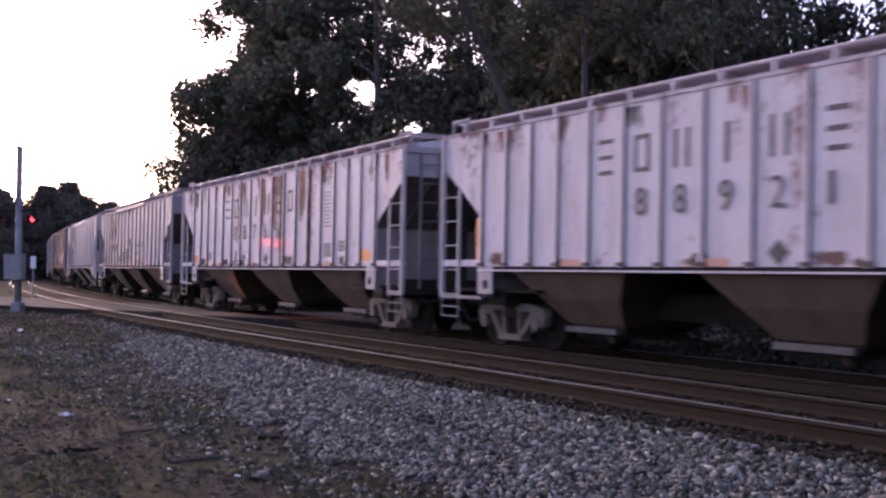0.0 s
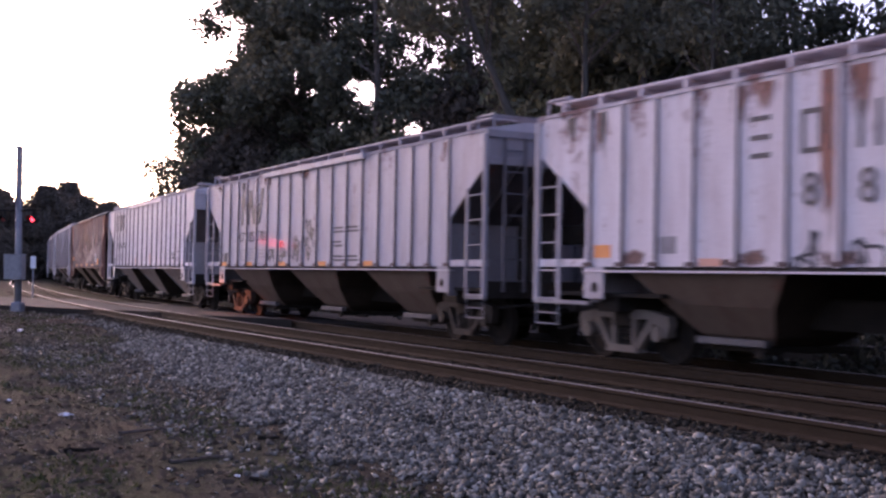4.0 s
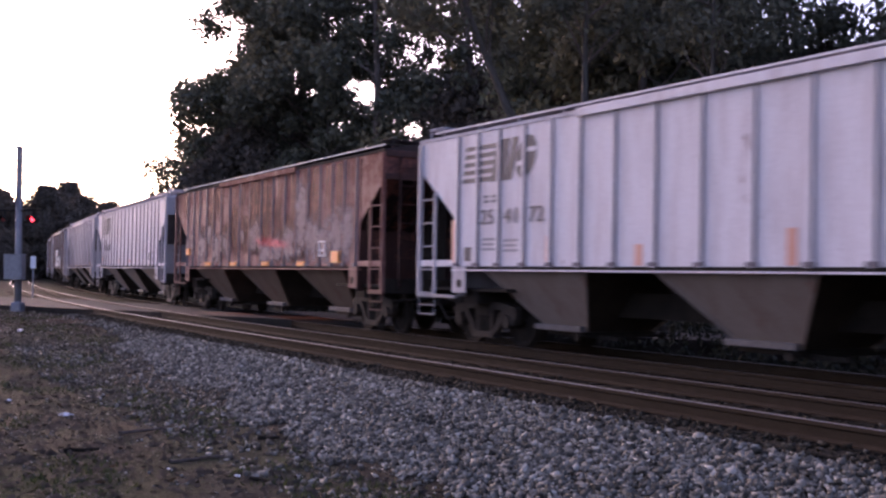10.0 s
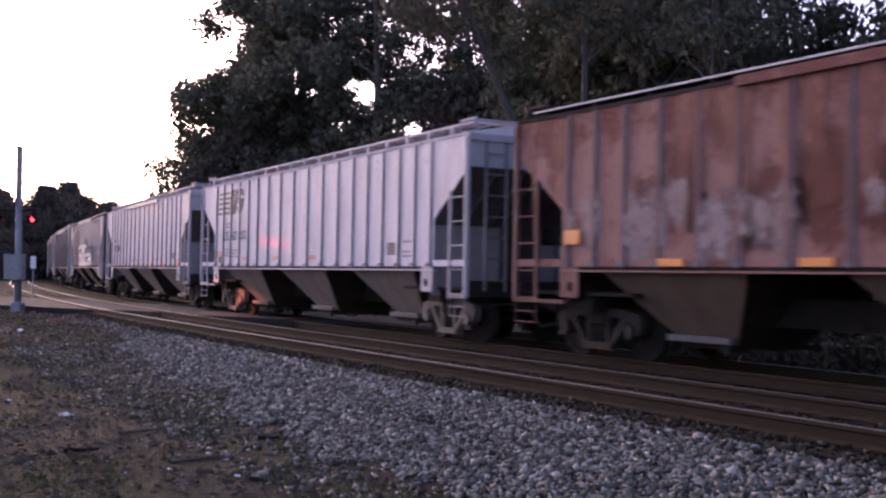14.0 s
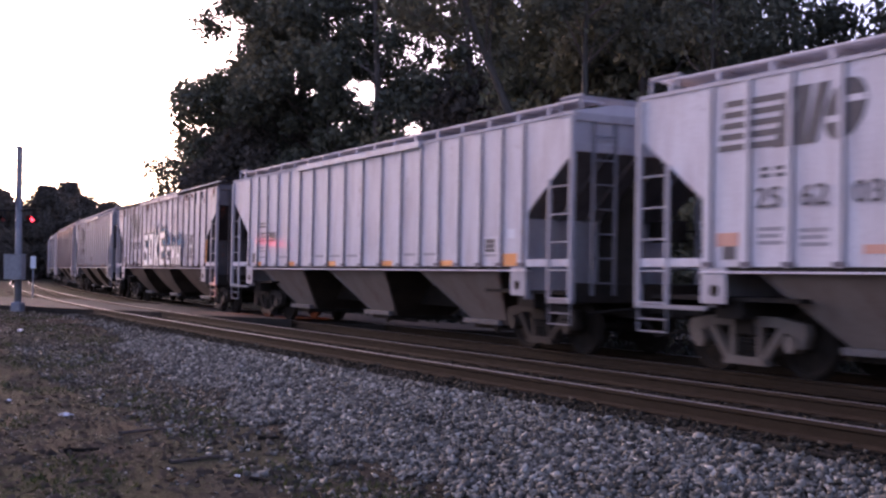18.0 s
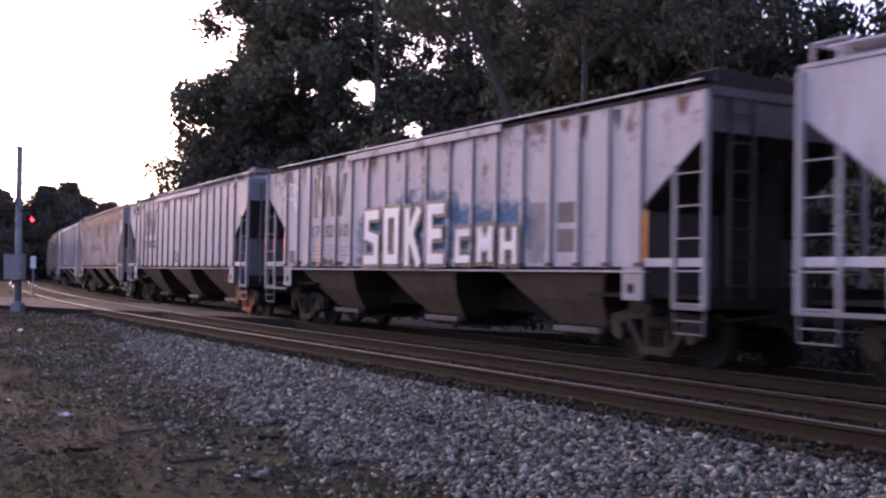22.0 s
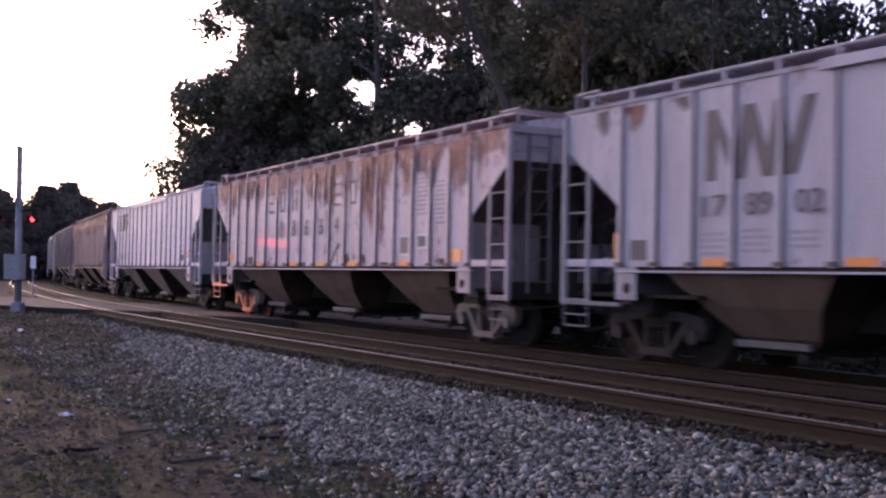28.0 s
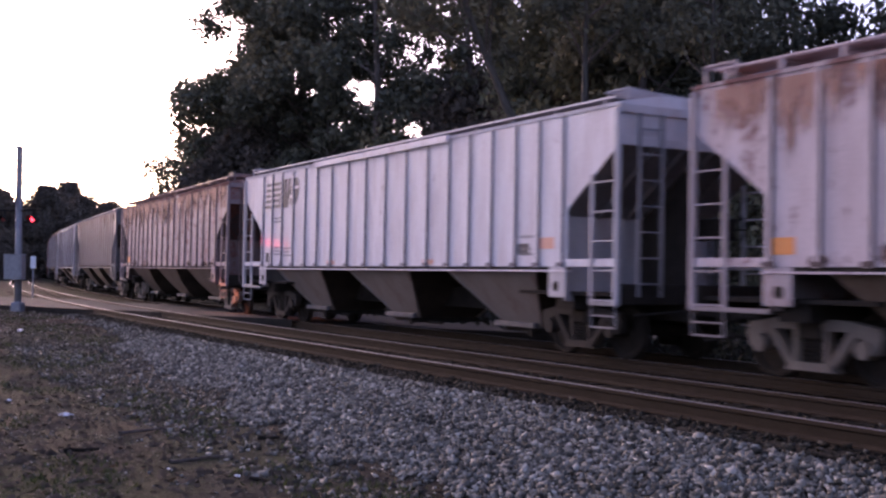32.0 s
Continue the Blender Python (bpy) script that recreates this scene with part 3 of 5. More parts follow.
def build_tree(seed, height, spread, low, material, label, clumps=46, per=130, size=0.20, lean=0.6, fat=1.0, loose=0.28, bark=None, extra=()):
    rnd = random.Random(seed)
    tree = empty("tree", label, "tree", "trees behind the tracks")
    bm = fresh()
    top = Vector((rnd.uniform(-lean, lean), rnd.uniform(-lean, lean), height * 0.86))
    bend = Vector((rnd.uniform(-lean, lean), rnd.uniform(-lean, lean), 0))
    trunk = [Vector((0, 0, -0.3)).lerp(top, q) + bend * math.sin(q * 3.1) for q in (0, 0.15, 0.35, 0.55, 0.75, 1)]
    limb(bm, trunk, 0.024 * height * 0.75, 0.05, 10)
    part("trunk", bm, bark or M_BARK, tree, smooth=True)
    blobs = []
    for i in range(clumps):
        q = low + (1 - low) * (i + rnd.random()) / clumps
        ang = i * 2.4 + rnd.uniform(-0.6, 0.6)
        prof = math.sin(min(1, (q - low) / (1 - low) * 0.95 + 0.12) * math.pi) ** 0.6
        reach = spread * prof * rnd.uniform(0.35, 1.05)
        up = max(0, q - rnd.uniform(0.05, 0.14)) / 0.86
        base = Vector((0, 0, -0.3)).lerp(top, min(1, up)) + bend * math.sin(min(1, up) * 3.1)
        end = Vector((math.cos(ang) * reach, math.sin(ang) * reach, q * height)) + Vector((top.x, top.y, 0)) * q
        if i % 2 == 0:
            mid = base.lerp(end, 0.5) + Vector((rnd.uniform(-0.1, 0.1), rnd.uniform(-0.1, 0.1), -0.06)) * reach
            bm = fresh()
            limb(bm, [base, mid, end], 0.05 + 0.008 * reach, 0.015, 5)
            part("limb", bm, M_BARK, tree)
        blobs.append(((end.x, end.y, end.z), rnd.uniform(0.75, 1.7) * spread / 5 * fat))
    for x, z, r in extra:
        bm = fresh()
        base = Vector((0, 0, -0.3)).lerp(top, (z - 4) / height / 0.86)
        limb(bm, [base, base.lerp(Vector((x, 0, z)), 0.5) + Vector((0, 0, -0.3)), Vector((x, 0, z))], 0.09, 0.02, 5)
        part("limb", bm, M_BARK, tree)
        blobs += [((x, 0, z), r), ((x + r * 0.9, r * 0.6, z - 0.3), r)]
    quad, n = make_leaves(blobs, per, size, seed, 0.75, loose)
    part("crown", leaf_mesh("crown", quad, n, material), None, tree)
    return tree


TREE_KINDS = [build_tree(11, 22, 5.6, 0.22, M_LEAF, "tall dark broadleaf tree with a ragged crown", clumps=70, per=520, size=0.205, fat=0.82, loose=0.14),
              build_tree(12, 25, 5.0, 0.30, M_LEAF, "tall thin dark tree with gaps in its crown", 46, 480, 0.205, lean=1.5, fat=0.74, loose=0.14),
              build_tree(13, 18, 5.8, 0.10, M_LEAF_B, "dense olive green broadleaf tree", 60, 460, 0.21, fat=0.95, loose=0.18),
              build_tree(14, 9, 4.0, 0.04, M_LEAF_B, "bushy low tree in the wood's edge", 40, 380, 0.18),
              build_tree(15, 12, 5.2, 0.03, M_LEAF_C, "dense dark rounded tree", 60, 480, 0.22),
              build_tree(16, 20, 3.4, 0.66, M_LEAF, "slender leaning tree with a bare pale trunk", 26, 420, 0.18, lean=0.5, bark=M_PALEBARK),
              build_tree(17, 27, 4.4, 0.30, M_LEAF, "tall broadleaf tree with a ragged edge towards the open sky", 50, 480, 0.205, fat=0.9, loose=0.16,
                         extra=((-6.0, 24.6, 1.0), (-5.1, 23.6, 1.0), (-4.0, 22.4, 1.0), (-3.3, 20.9, 0.9), (-3.4, 19.4, 0.9), (-4.6, 18.3, 1.0), (-2.6, 23.4, 1.2), (-2.0, 21.4, 1.2), (-2.6, 18.9, 1.1), (-6.6, 26.4, 1.0)))]


def plant():
    """(kind, across the view, away, turn, scale)"""
    rows = [(0, -12.4, 84, 0, 1.28), (2, -17.3, 85, 40, 0.93), (0, -8.5, 78, 70, 1.18), (1, -5.1, 72, 10, 1.15), (1, 1.0, 70, 120, 1.2),
            (0, 4.0, 82, 15, 1.3), (1, 5.5, 60, 200, 1.0), (2, 8.0, 54, 90, 1.1), (0, 10.5, 62, 260, 1.1),
            (1, 8.6, 46, 300, 0.85), (0, 11.2, 46, 20, 0.95), (2, 11.8, 50, 160, 1.1), (0, 19.4, 39, 45, 0.85), (2, 21.4, 43, 220, 0.95), (1, 18.0, 33.5, 100, 0.75), (0, 22.5, 38, 330, 0.9),
            (2, 24.5, 31, 130, 0.8), (0, 29.0, 30, 70, 0.9), (2, 28.0, 44, 280, 1.2), (2, 14.0, 70, 120, 1.4),
            (3, -10.0, 70, 30, 0.9), (3, -3.0, 60, 80, 1.0), (3, 3.5, 50, 140, 1.0), (3, 7.5, 44, 200, 0.9), (3, 11.5, 38, 260, 0.9), (3, 14.0, 33, 320, 0.9), (3, 17.0, 29, 10, 0.8), (3, 20.5, 25, 70, 0.8), (4, -14.8, 86, 100, 1.3), (4, -11.0, 92, 220, 1.25), (4, -19.0, 92, 300, 0.8), (4, -5.5, 76, 100, 0.8), (4, -12.0, 88, 160, 0.9), (4, 0.5, 66, 20, 1.1), (4, 6.0, 58, 90, 1.1), (4, 11.0, 52, 200, 1.2), (4, 16.5, 45, 260, 0.92), (4, 21.5, 36, 30, 1.0), (4, 27.0, 36, 130, 1.2), (5, 5.3, 41, 40, 0.85), (5, 8.7, 35, 300, 0.7), (4, -16.0, 87, 100, 1.05), (2, -16.8, 91, 200, 0.98), (4, -14.2, 80, 300, 1.0),
            # Trees right of the view, added unseen to hold back light from there.
            (2, 31, 22, 40, 1.0), (4, 34, 28, 0, 1.3), (2, 37, 13, 90, 1.05), (4, 41, 19, 60, 1.4), (2, 42, 3, 200, 1.1), (4, 47, 9, 130, 1.4), (2, 47, -9, 280, 1.1)]
    for j, s in enumerate((34, 43, 52, 61, 70, 80)):  # unseen trees on both sides of the line, added to block sky light
        rows += [(2 + 2 * (j % 2), *at(s, 12)[:2], 60 * j, 1.15), (4 - 2 * (j % 2), *at(s + 6, -15)[:2], 75 * j, 1.25)]
    rows += [(6, -12.2, 88, 0, 1.0), (5, 6.2, 43, 0, 1.0, -23)]
    used = set()
    for k, x, y, turn, sc, *tilt in rows:
        m = pose(x, y, GROUND_Z, 0, tilt[0] if tilt else 0, turn)
        ob = TREE_KINDS[k]
        if k in used:
            ob = copy_thing(ob, m)
        else:
            used.add(k)
            ob.matrix_basis = m
        ob.scale = (sc, sc, sc)
    # The arc past 31 degrees lies out of view, added to block light.
    for k, x, y, turn, sc in [(4, -63, 150, 0, 1.06), (4, -70, 160, 60, 1.14), (4, -56, 152, 120, 1.08), (4, -60, 172, 30, 1.24), (4, -51.5, 158, 200, 1.0), (4, -47.5, 160, 100, 0.86), (4, -78, 160, 200, 1.05), (4, -48, 150, 80, 0.72), (4, -66, 138, 20, 0.8), (4, -84, 150, 10, 1.0), (4, -54, 175, 10, 1.02), (3, -44, 145, 50, 0.7), (4, -58, 136, 50, 0.62), (4, -51, 128, 150, 0.5), (4, -72, 175, 90, 1.15)] + [(4, -150 * math.sin(radians(a)), 150 * math.cos(radians(a)), 37 * a, 1.15 + 0.2 * (a % 3)) for a in range(31, 96, 4)]:
        far = copy_thing(TREE_KINDS[k], pose(x, y, GROUND_Z, 0, 0, turn))
        far.scale = (sc, sc, sc)
        tagged(far, "dark distant tree of a line carried on unseen to block light", "tree", "distant trees")


plant()


# ---- small things on the dirt ----
def ground_bits():
    rnd = random.Random(21)
    for x, y, r in ((-4.59, 13.41, 0.055), (-9.91, 25.71, 0.08), (-5.57, 19.86, 0.04), (-2.46, 9.98, 0.028), (-5.84, 14.8, 0.035), (-1.78, 9.68, 0.026), (-1.25, 9.75, 0.03), (-1.9, 10.6, 0.02)):
        bm = fresh()
        bmesh.ops.create_icosphere(bm, subdivisions=2, radius=r)
        for v in bm.verts:
            v.co = Vector((v.co.x * 1.3, v.co.y * 0.8, v.co.z * 0.45)) * (1 + 0.9 * noise.noise(v.co * (2.2 / r) + Vector((x, y, 0))))
        ob = tagged(part("litter_scrap", bm, M_WHITE), "crumpled white scrap of litter lying on the dirt", "litter", "scraps of litter")
        ob.matrix_basis = pose(x, y, ground_height(x, y) + r * 0.2, 0, 0, rnd.uniform(0, 180))
    for x0, y0, x1, y1, r, material, label in ((-2.52, 10.25, -2.02, 10.68, 0.02, M_BARK, "dark weathered stick lying on the dirt"), (-3.62, 10.52, -3.30, 10.62, 0.025, M_TIE, "short dark stick lying on the dirt"),
                                               (-3.45, 11.75, -3.02, 12.27, 0.022, M_BARK, "pale broken branch lying on the dirt"), (-1.95, 11.70, -1.72, 11.75, 0.022, M_TIE, "short dark stick lying on the dirt"), (-1.62, 9.5, -1.45, 9.35, 0.02, M_TIE, "short dark stick lying on the dirt")):
        bm = fresh()
        a, b = Vector((x0, y0, ground_height(x0, y0) + r)), Vector((x1, y1, ground_height(x1, y1) + r * 1.1))
        pts = [a.lerp(b, q / 5) + Vector((rnd.uniform(-1, 1), rnd.uniform(-1, 1), rnd.uniform(0, 0.5))) * r * 0.7 for q in range(6)]
        limb(bm, pts, r, r * 0.6, 7)
        tagged(part("stick", bm, material), label, "stick", "sticks on the dirt")


ground_bits()


def scatter(name, count, zone, make, material, label, seed, category):
    """Many small shapes on the dirt as one mesh. make(rng, n) gives corners for quads."""
    rng = np.random.default_rng(seed)
    quad, n = make(rng, count, zone(rng, count))
    tagged(new(name, leaf_mesh(name, quad, n, material)), label, category, kind="stuff")


def dirt_zone(rng, n):
    s, off = rng.uniform(-34, 15, n), rng.uniform(-16, -4.2, n)
    off = np.minimum(off, np.interp(s, (-20, -11, -0.7, 7), (-3.75, -4.0, -5.1, -5.7)))
    a = np.interp(s, S_TAB, A_TAB)
    x, y = np.interp(s, S_TAB, X_TAB) - np.sin(a) * off, np.interp(s, S_TAB, Y_TAB) + np.cos(a) * off
    z = np.array([ground_height(p, q) for p, q in zip(x, y)])
    return np.stack([x, y, z], 1)


TURF = ((-6.3, 20.6, 1.7), (-1.5, 11.2, 0.35), (-3.9, 9.3, 0.9), (-3.4, 15.5, 0.8), (-8.5, 25.5, 1.5))


def blades(rng, n, p):
    keep = np.array([noise.noise((q[0] * 0.9, q[1] * 0.9, 7.7)) + max(0.45 * math.exp(-((q[0] - cx) ** 2 + (q[1] - cy) ** 2) / r ** 2) for cx, cy, r in TURF) for q in p]) > 0.10
    p = p[keep]
    n = len(p)
    h = rng.uniform(0.015, 0.05, n)[:, None]
    ang = rng.uniform(0, 6.28, n)
    side = np.stack([np.cos(ang), np.sin(ang), np.zeros(n)], 1) * rng.uniform(0.006, 0.014, n)[:, None]
    tip = p + np.stack([rng.normal(0, 0.5, n), rng.normal(0, 0.5, n), np.ones(n)], 1) * h
    quad = np.stack([p - side, p + side, tip + side * 0.3, tip - side * 0.3], 1).reshape(-1, 3)
    return quad, n


def flakes(rng, n, p):
    ang = rng.uniform(0, 6.28, n)
    sz = rng.uniform(0.012, 0.05, n)[:, None]
    u = np.stack([np.cos(ang), np.sin(ang), rng.normal(0, 0.25, n)], 1) * sz
    v = np.stack([-np.sin(ang), np.cos(ang), rng.normal(0, 0.35, n)], 1) * sz * rng.uniform(0.3, 0.8, n)[:, None]
    p = p + np.array([0, 0, 0.018])
    return np.stack([p - u, p - v, p + u, p + v], 1).reshape(-1, 3), n


scatter("grass", 120000, dirt_zone, blades, M_GRASS, "thin tufts of dull grass on the dirt", 31, "grass")
scatter("dead_leaves", 48000, dirt_zone, flakes, M_LITTER, "dead leaves and chips on the dirt", 32, "leaf litter")
stones("ballast_stones", 9000, (13, 27), (-7.3, -3.72), (0.02, 0.046), "loose grey crushed ballast stones on the near shoulder", 6, 1.0)
stones("gravel", 22000, (-16, 11), (-12, -5.4), (0.006, 0.02), "loose gravel strewn over the dirt", 33)


def clod_mesh():
    rng = np.random.default_rng(41)
    p = dirt_zone(rng, 16000)
    keep = np.array([noise.noise((q[0] * 0.7, q[1] * 0.7, 3.1)) for q in p]) > -0.15
    p = p[keep]
    n = len(p)
    base = np.array([(1, 0, 0), (0.3, 0.95, 0), (-0.8, 0.6, 0), (-0.8, -0.6, 0), (0.3, -0.95, 0), (0, 0, 0.55)])
    r = rng.uniform(0.02, 0.075, n) * rng.choice([0.6, 1, 1.3], n)
    pts = p[:, None] + base[None] * r[:, None, None] * rng.uniform(0.6, 1.4, (n, 6, 1)) * np.array([1, 1, 0.8])
    pts[:, :5, 2] -= 0.01
    tri = (np.array([(0, 1, 5), (1, 2, 5), (2, 3, 5), (3, 4, 5), (4, 0, 5)])[None] + 6 * np.arange(n)[:, None, None]).reshape(-1)
    me = bpy.data.meshes.new("dirt_clods")
    me.vertices.add(n * 6)
    me.vertices.foreach_set("co", pts.reshape(-1))
    me.loops.add(len(tri))
    me.loops.foreach_set("vertex_index", tri)
    me.polygons.add(n * 5)
    me.polygons.foreach_set("loop_start", np.arange(n * 5) * 3)
    me.update(calc_edges=True)
    me.materials.append(M_CLOD)
    tagged(new("dirt_clods", me), "clods of dark dirt lying about", "dirt", kind="stuff")


clod_mesh()


def undergrowth():
    """Weeds and brush along the far side of the tracks."""
    rng = np.random.default_rng(51)
    blobs = []
    for s in np.arange(-60, 22, 0.7):
        for n in (5.6, 7.2, 9.0):
            x, y, _ = at(s + rng.uniform(-0.4, 0.4), n + rng.uniform(-0.6, 0.6))
            r = rng.uniform(0.45, 0.8) * (1 + 0.12 * (n - 5.6))
            blobs.append(((x, y, GROUND_Z + r * 0.55), r))
    quad, n = make_leaves(blobs, 420, 0.10, 52)
    quad[:, 2] = np.maximum(quad[:, 2], GROUND_Z)
    tagged(new("undergrowth", leaf_mesh("undergrowth", quad, n, M_BRUSH)), "dark weeds and brush beyond the tracks", "brush", kind="stuff")


undergrowth()


# ---- freight cars: x forward, the side towards the road is -y, z from the rail ----
PITCH = 18.45
L, W = 8.42, 1.6
EAVE, SILL = 4.08, 1.53
CUT_X, CUT_Z0, CUT_Z1 = 1.31, 3.45, 2.50
TRUCK_X = 6.80


def post_line(half):
    """Places of the side posts from the widths of the panels, rear end to middle, then mirrored."""
    w = np.array(half + half[-2::-1])
    return np.concatenate([[0], np.cumsum(w)]) - w.sum() / 2


POSTS_A = post_line([0.69, 0.71, 0.785, 0.79, 0.77, 0.86, 0.93, 0.95, 0.97])
POSTS_B = post_line([0.775, 0.75, 0.77, 0.825, 0.845, 0.835, 0.86, 0.91, 0.92])
SHARED = {}


def shared(key, make, material, parent, name, place=None, label="", smooth=False):
    """One mesh for all alike parts."""
    if key not in SHARED:
        ob = part(name, make(), material, parent, label, smooth)
        SHARED[key] = ob.data
    else:
        ob = part(name, SHARED[key], None, parent, label)
    if place is not None:
        ob.matrix_basis = place
    return ob


def side_sheet():
    bm = fresh()
    t = 0.02
    out = [(-L, EAVE), (-L, CUT_Z0), (-L + CUT_X, CUT_Z1), (-L + CUT_X, SILL + 0.035), (L - CUT_X, SILL + 0.035), (L - CUT_X, CUT_Z1), (L, CUT_Z0), (L, EAVE)]
    prism(bm, out, -W, -W + t)
    return bm


def end_sheets():
    """The upright end sheet, one end."""
    bm = fresh()
    box(bm, L - 0.03, L, -W + 0.02, W - 0.02, CUT_Z0, EAVE)
    return bm


def slope_sheet():
    bm = fresh()
    prism(bm, [(L, CUT_Z0), (L - 0.04, CUT_Z0), (L - CUT_X - 0.15, CUT_Z1 - 0.09), (L - CUT_X - 0.11, CUT_Z1 - 0.12)], -W + 0.02, W - 0.02)
    return bm


def centre_web():
    """Upright plate along the middle, from the platform up to the slope sheet."""
    bm = fresh()
    x1 = L - 0.16
    prism(bm, [(L - CUT_X - 0.08, 1.16), (x1, 1.16), (x1, CUT_Z0 - 0.22), (L - CUT_X - 0.08, CUT_Z1 - 0.14)], -0.012, 0.012)
    return bm


def bulkhead():
    """Upright shear plate under the slope sheet, set back from the end."""
    return box(fresh(), L - CUT_X - 0.12, L - CUT_X - 0.09, -W + 0.03, W - 0.03, 1.0, CUT_Z1 - 0.11)


def slope_rib():
    bm = fresh()
    prism(bm, [(L + 0.0, CUT_Z0), (L - CUT_X - 0.12, CUT_Z1 - 0.1), (L - CUT_X - 0.06, CUT_Z1 - 0.14), (L + 0.03, CUT_Z0 - 0.05)], -0.025, 0.025)
    return bm


def end_beam():
    bm = fresh()
    box(bm, L, L + 0.045, -W, W, -0.07, 0.07, bevel=0.008)
    return bm


def roof():
    bm = fresh()
    prof = [(-W - 0.025, EAVE - 0.045), (-W - 0.025, EAVE + 0.01), (-0.75, EAVE + 0.17), (0.75, EAVE + 0.17), (W + 0.025, EAVE + 0.01), (W + 0.025, EAVE - 0.045)]
    a = [bm.verts.new((-L - 0.02, y, z)) for y, z in prof]
    b = [bm.verts.new((L + 0.02, y, z)) for y, z in prof]
    for i in range(len(prof)):
        j = (i + 1) % len(prof)
        bm.faces.new((a[i], a[j], b[j], b[i]))
    bm.faces.new(a)
    bm.faces.new(b[::-1])
    return bm


def post():
    """Pressed side post with sloped flanks."""
    bm = fresh()
    z0, z1 = SILL + 0.02, EAVE - 0.05
    prof = [(-0.062, -W), (-0.035, -W - 0.07), (0.035, -W - 0.07), (0.062, -W)]
    a = [bm.verts.new((x, y, z0)) for x, y in prof]
    b = [bm.verts.new((x, y + (0.035 if y < -W else 0), z1)) for x, y in prof]
    c = [bm.verts.new((x, y + (0.02 if y < -W else 0), z0)) for x, y in prof]
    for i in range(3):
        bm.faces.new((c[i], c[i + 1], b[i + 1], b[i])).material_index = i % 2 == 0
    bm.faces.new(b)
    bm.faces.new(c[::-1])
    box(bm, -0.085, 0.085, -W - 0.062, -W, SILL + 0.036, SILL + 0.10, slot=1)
    bmesh.ops.delete(bm, geom=a, context="VERTS")
    return bm


def sill():
    """Lower flange of the side sill, and the rails across the end openings."""
    bm = fresh()
    box(bm, -L + CUT_X - 0.02, L - CUT_X + 0.02, -W - 0.05, -W + 0.08, SILL - 0.055, SILL - 0.025, bevel=0.006)
    for e in (-1, 1):
        x0, x1 = sorted((e * (L - CUT_X + 0.02), e * (L + 0.02)))
        box(bm, x0, x1, -W - 0.02, -W + 0.05, SILL + 0.03, SILL + 0.155, bevel=0.008)
    return bm


def sill_web():
    return box(fresh(), -L + CUT_X, L - CUT_X, -W + 0.022, -W + 0.05, SILL - 0.026, SILL + 0.05)


def bay():
    """A pyramid hopper bay, open towards the car."""
    bm = fresh()
    top = [(-1.48, -1.52, SILL - 0.04), (1.48, -1.52, SILL - 0.04), (1.48, 1.52, SILL - 0.04), (-1.48, 1.52, SILL - 0.04)]
    low = [(-0.52, -0.70, 0.45), (0.52, -0.70, 0.45), (0.52, 0.70, 0.45), (-0.52, 0.70, 0.45)]
    a, b = [bm.verts.new(v) for v in top], [bm.verts.new(v) for v in low]
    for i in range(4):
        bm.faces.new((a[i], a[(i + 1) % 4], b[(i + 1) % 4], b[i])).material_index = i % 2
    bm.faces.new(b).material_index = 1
    return bm


def deep_bay():
    """A bay with steep sheets down to a wide outlet, and a short funnel under them."""
    bm = fresh()
    rows = []
    for x, y, z in ((1.52, 1.54, SILL - 0.04), (1.05, 1.22, 1.02), (0.72, 0.84, 0.60), (0.52, 0.62, 0.47)):
        rows.append([bm.verts.new(v) for v in ((-x, -y, z), (x, -y, z), (x, y, z), (-x, y, z))])
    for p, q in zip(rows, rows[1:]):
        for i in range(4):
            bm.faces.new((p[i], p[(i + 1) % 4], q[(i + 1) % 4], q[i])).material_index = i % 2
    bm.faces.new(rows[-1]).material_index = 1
    return bm


def ridge_sheet():
    """Upper part of the slope sheets, up to the ridge between the bays."""
    bm = fresh()
    for e in (-1, 1):
        v = [bm.verts.new(p) for p in ((e * 1.50, -1.50, SILL - 0.04), (e * 1.50, 1.50, SILL - 0.04), (e * 2.3, 1.50, SILL + 0.75), (e * 2.3, -1.50, SILL + 0.75))]
        bm.faces.new(v)
    return bm


def bay_flange():
    """Angle along a slanted edge of a bay."""
    return tube(fresh(), (1.48, -1.53, SILL - 0.05), (0.52, -0.71, 0.45), 0.025, seg=4)


def gate():
    bm = fresh()
    box(bm, -0.56, 0.56, -0.78, 0.78, 0.37, 0.46, bevel=0.012)
    box(bm, 0.50, 1.15, -0.55, -0.48, 0.33, 0.40)
    tube(bm, (0.55, -0.95, 0.38), (0.55, 0.95, 0.38), 0.025)
    for y in (-0.95, 0.95):
        tube(bm, (0.55, y - 0.03, 0.38), (0.55, y + 0.03, 0.38), 0.07, seg=10)
    return bm


def ladder():
    """Side ladder at a corner; the outer stile is the corner post."""
    bm = fresh()
    box(bm, L - 0.055, L + 0.03, -W - 0.06, -W + 0.03, 0.98, EAVE - 0.08, bevel=0.01)
    box(bm, L - 0.66, L - 0.59, -W - 0.05, -W + 0.0, 0.98, 3.02, bevel=0.008)
    return bm


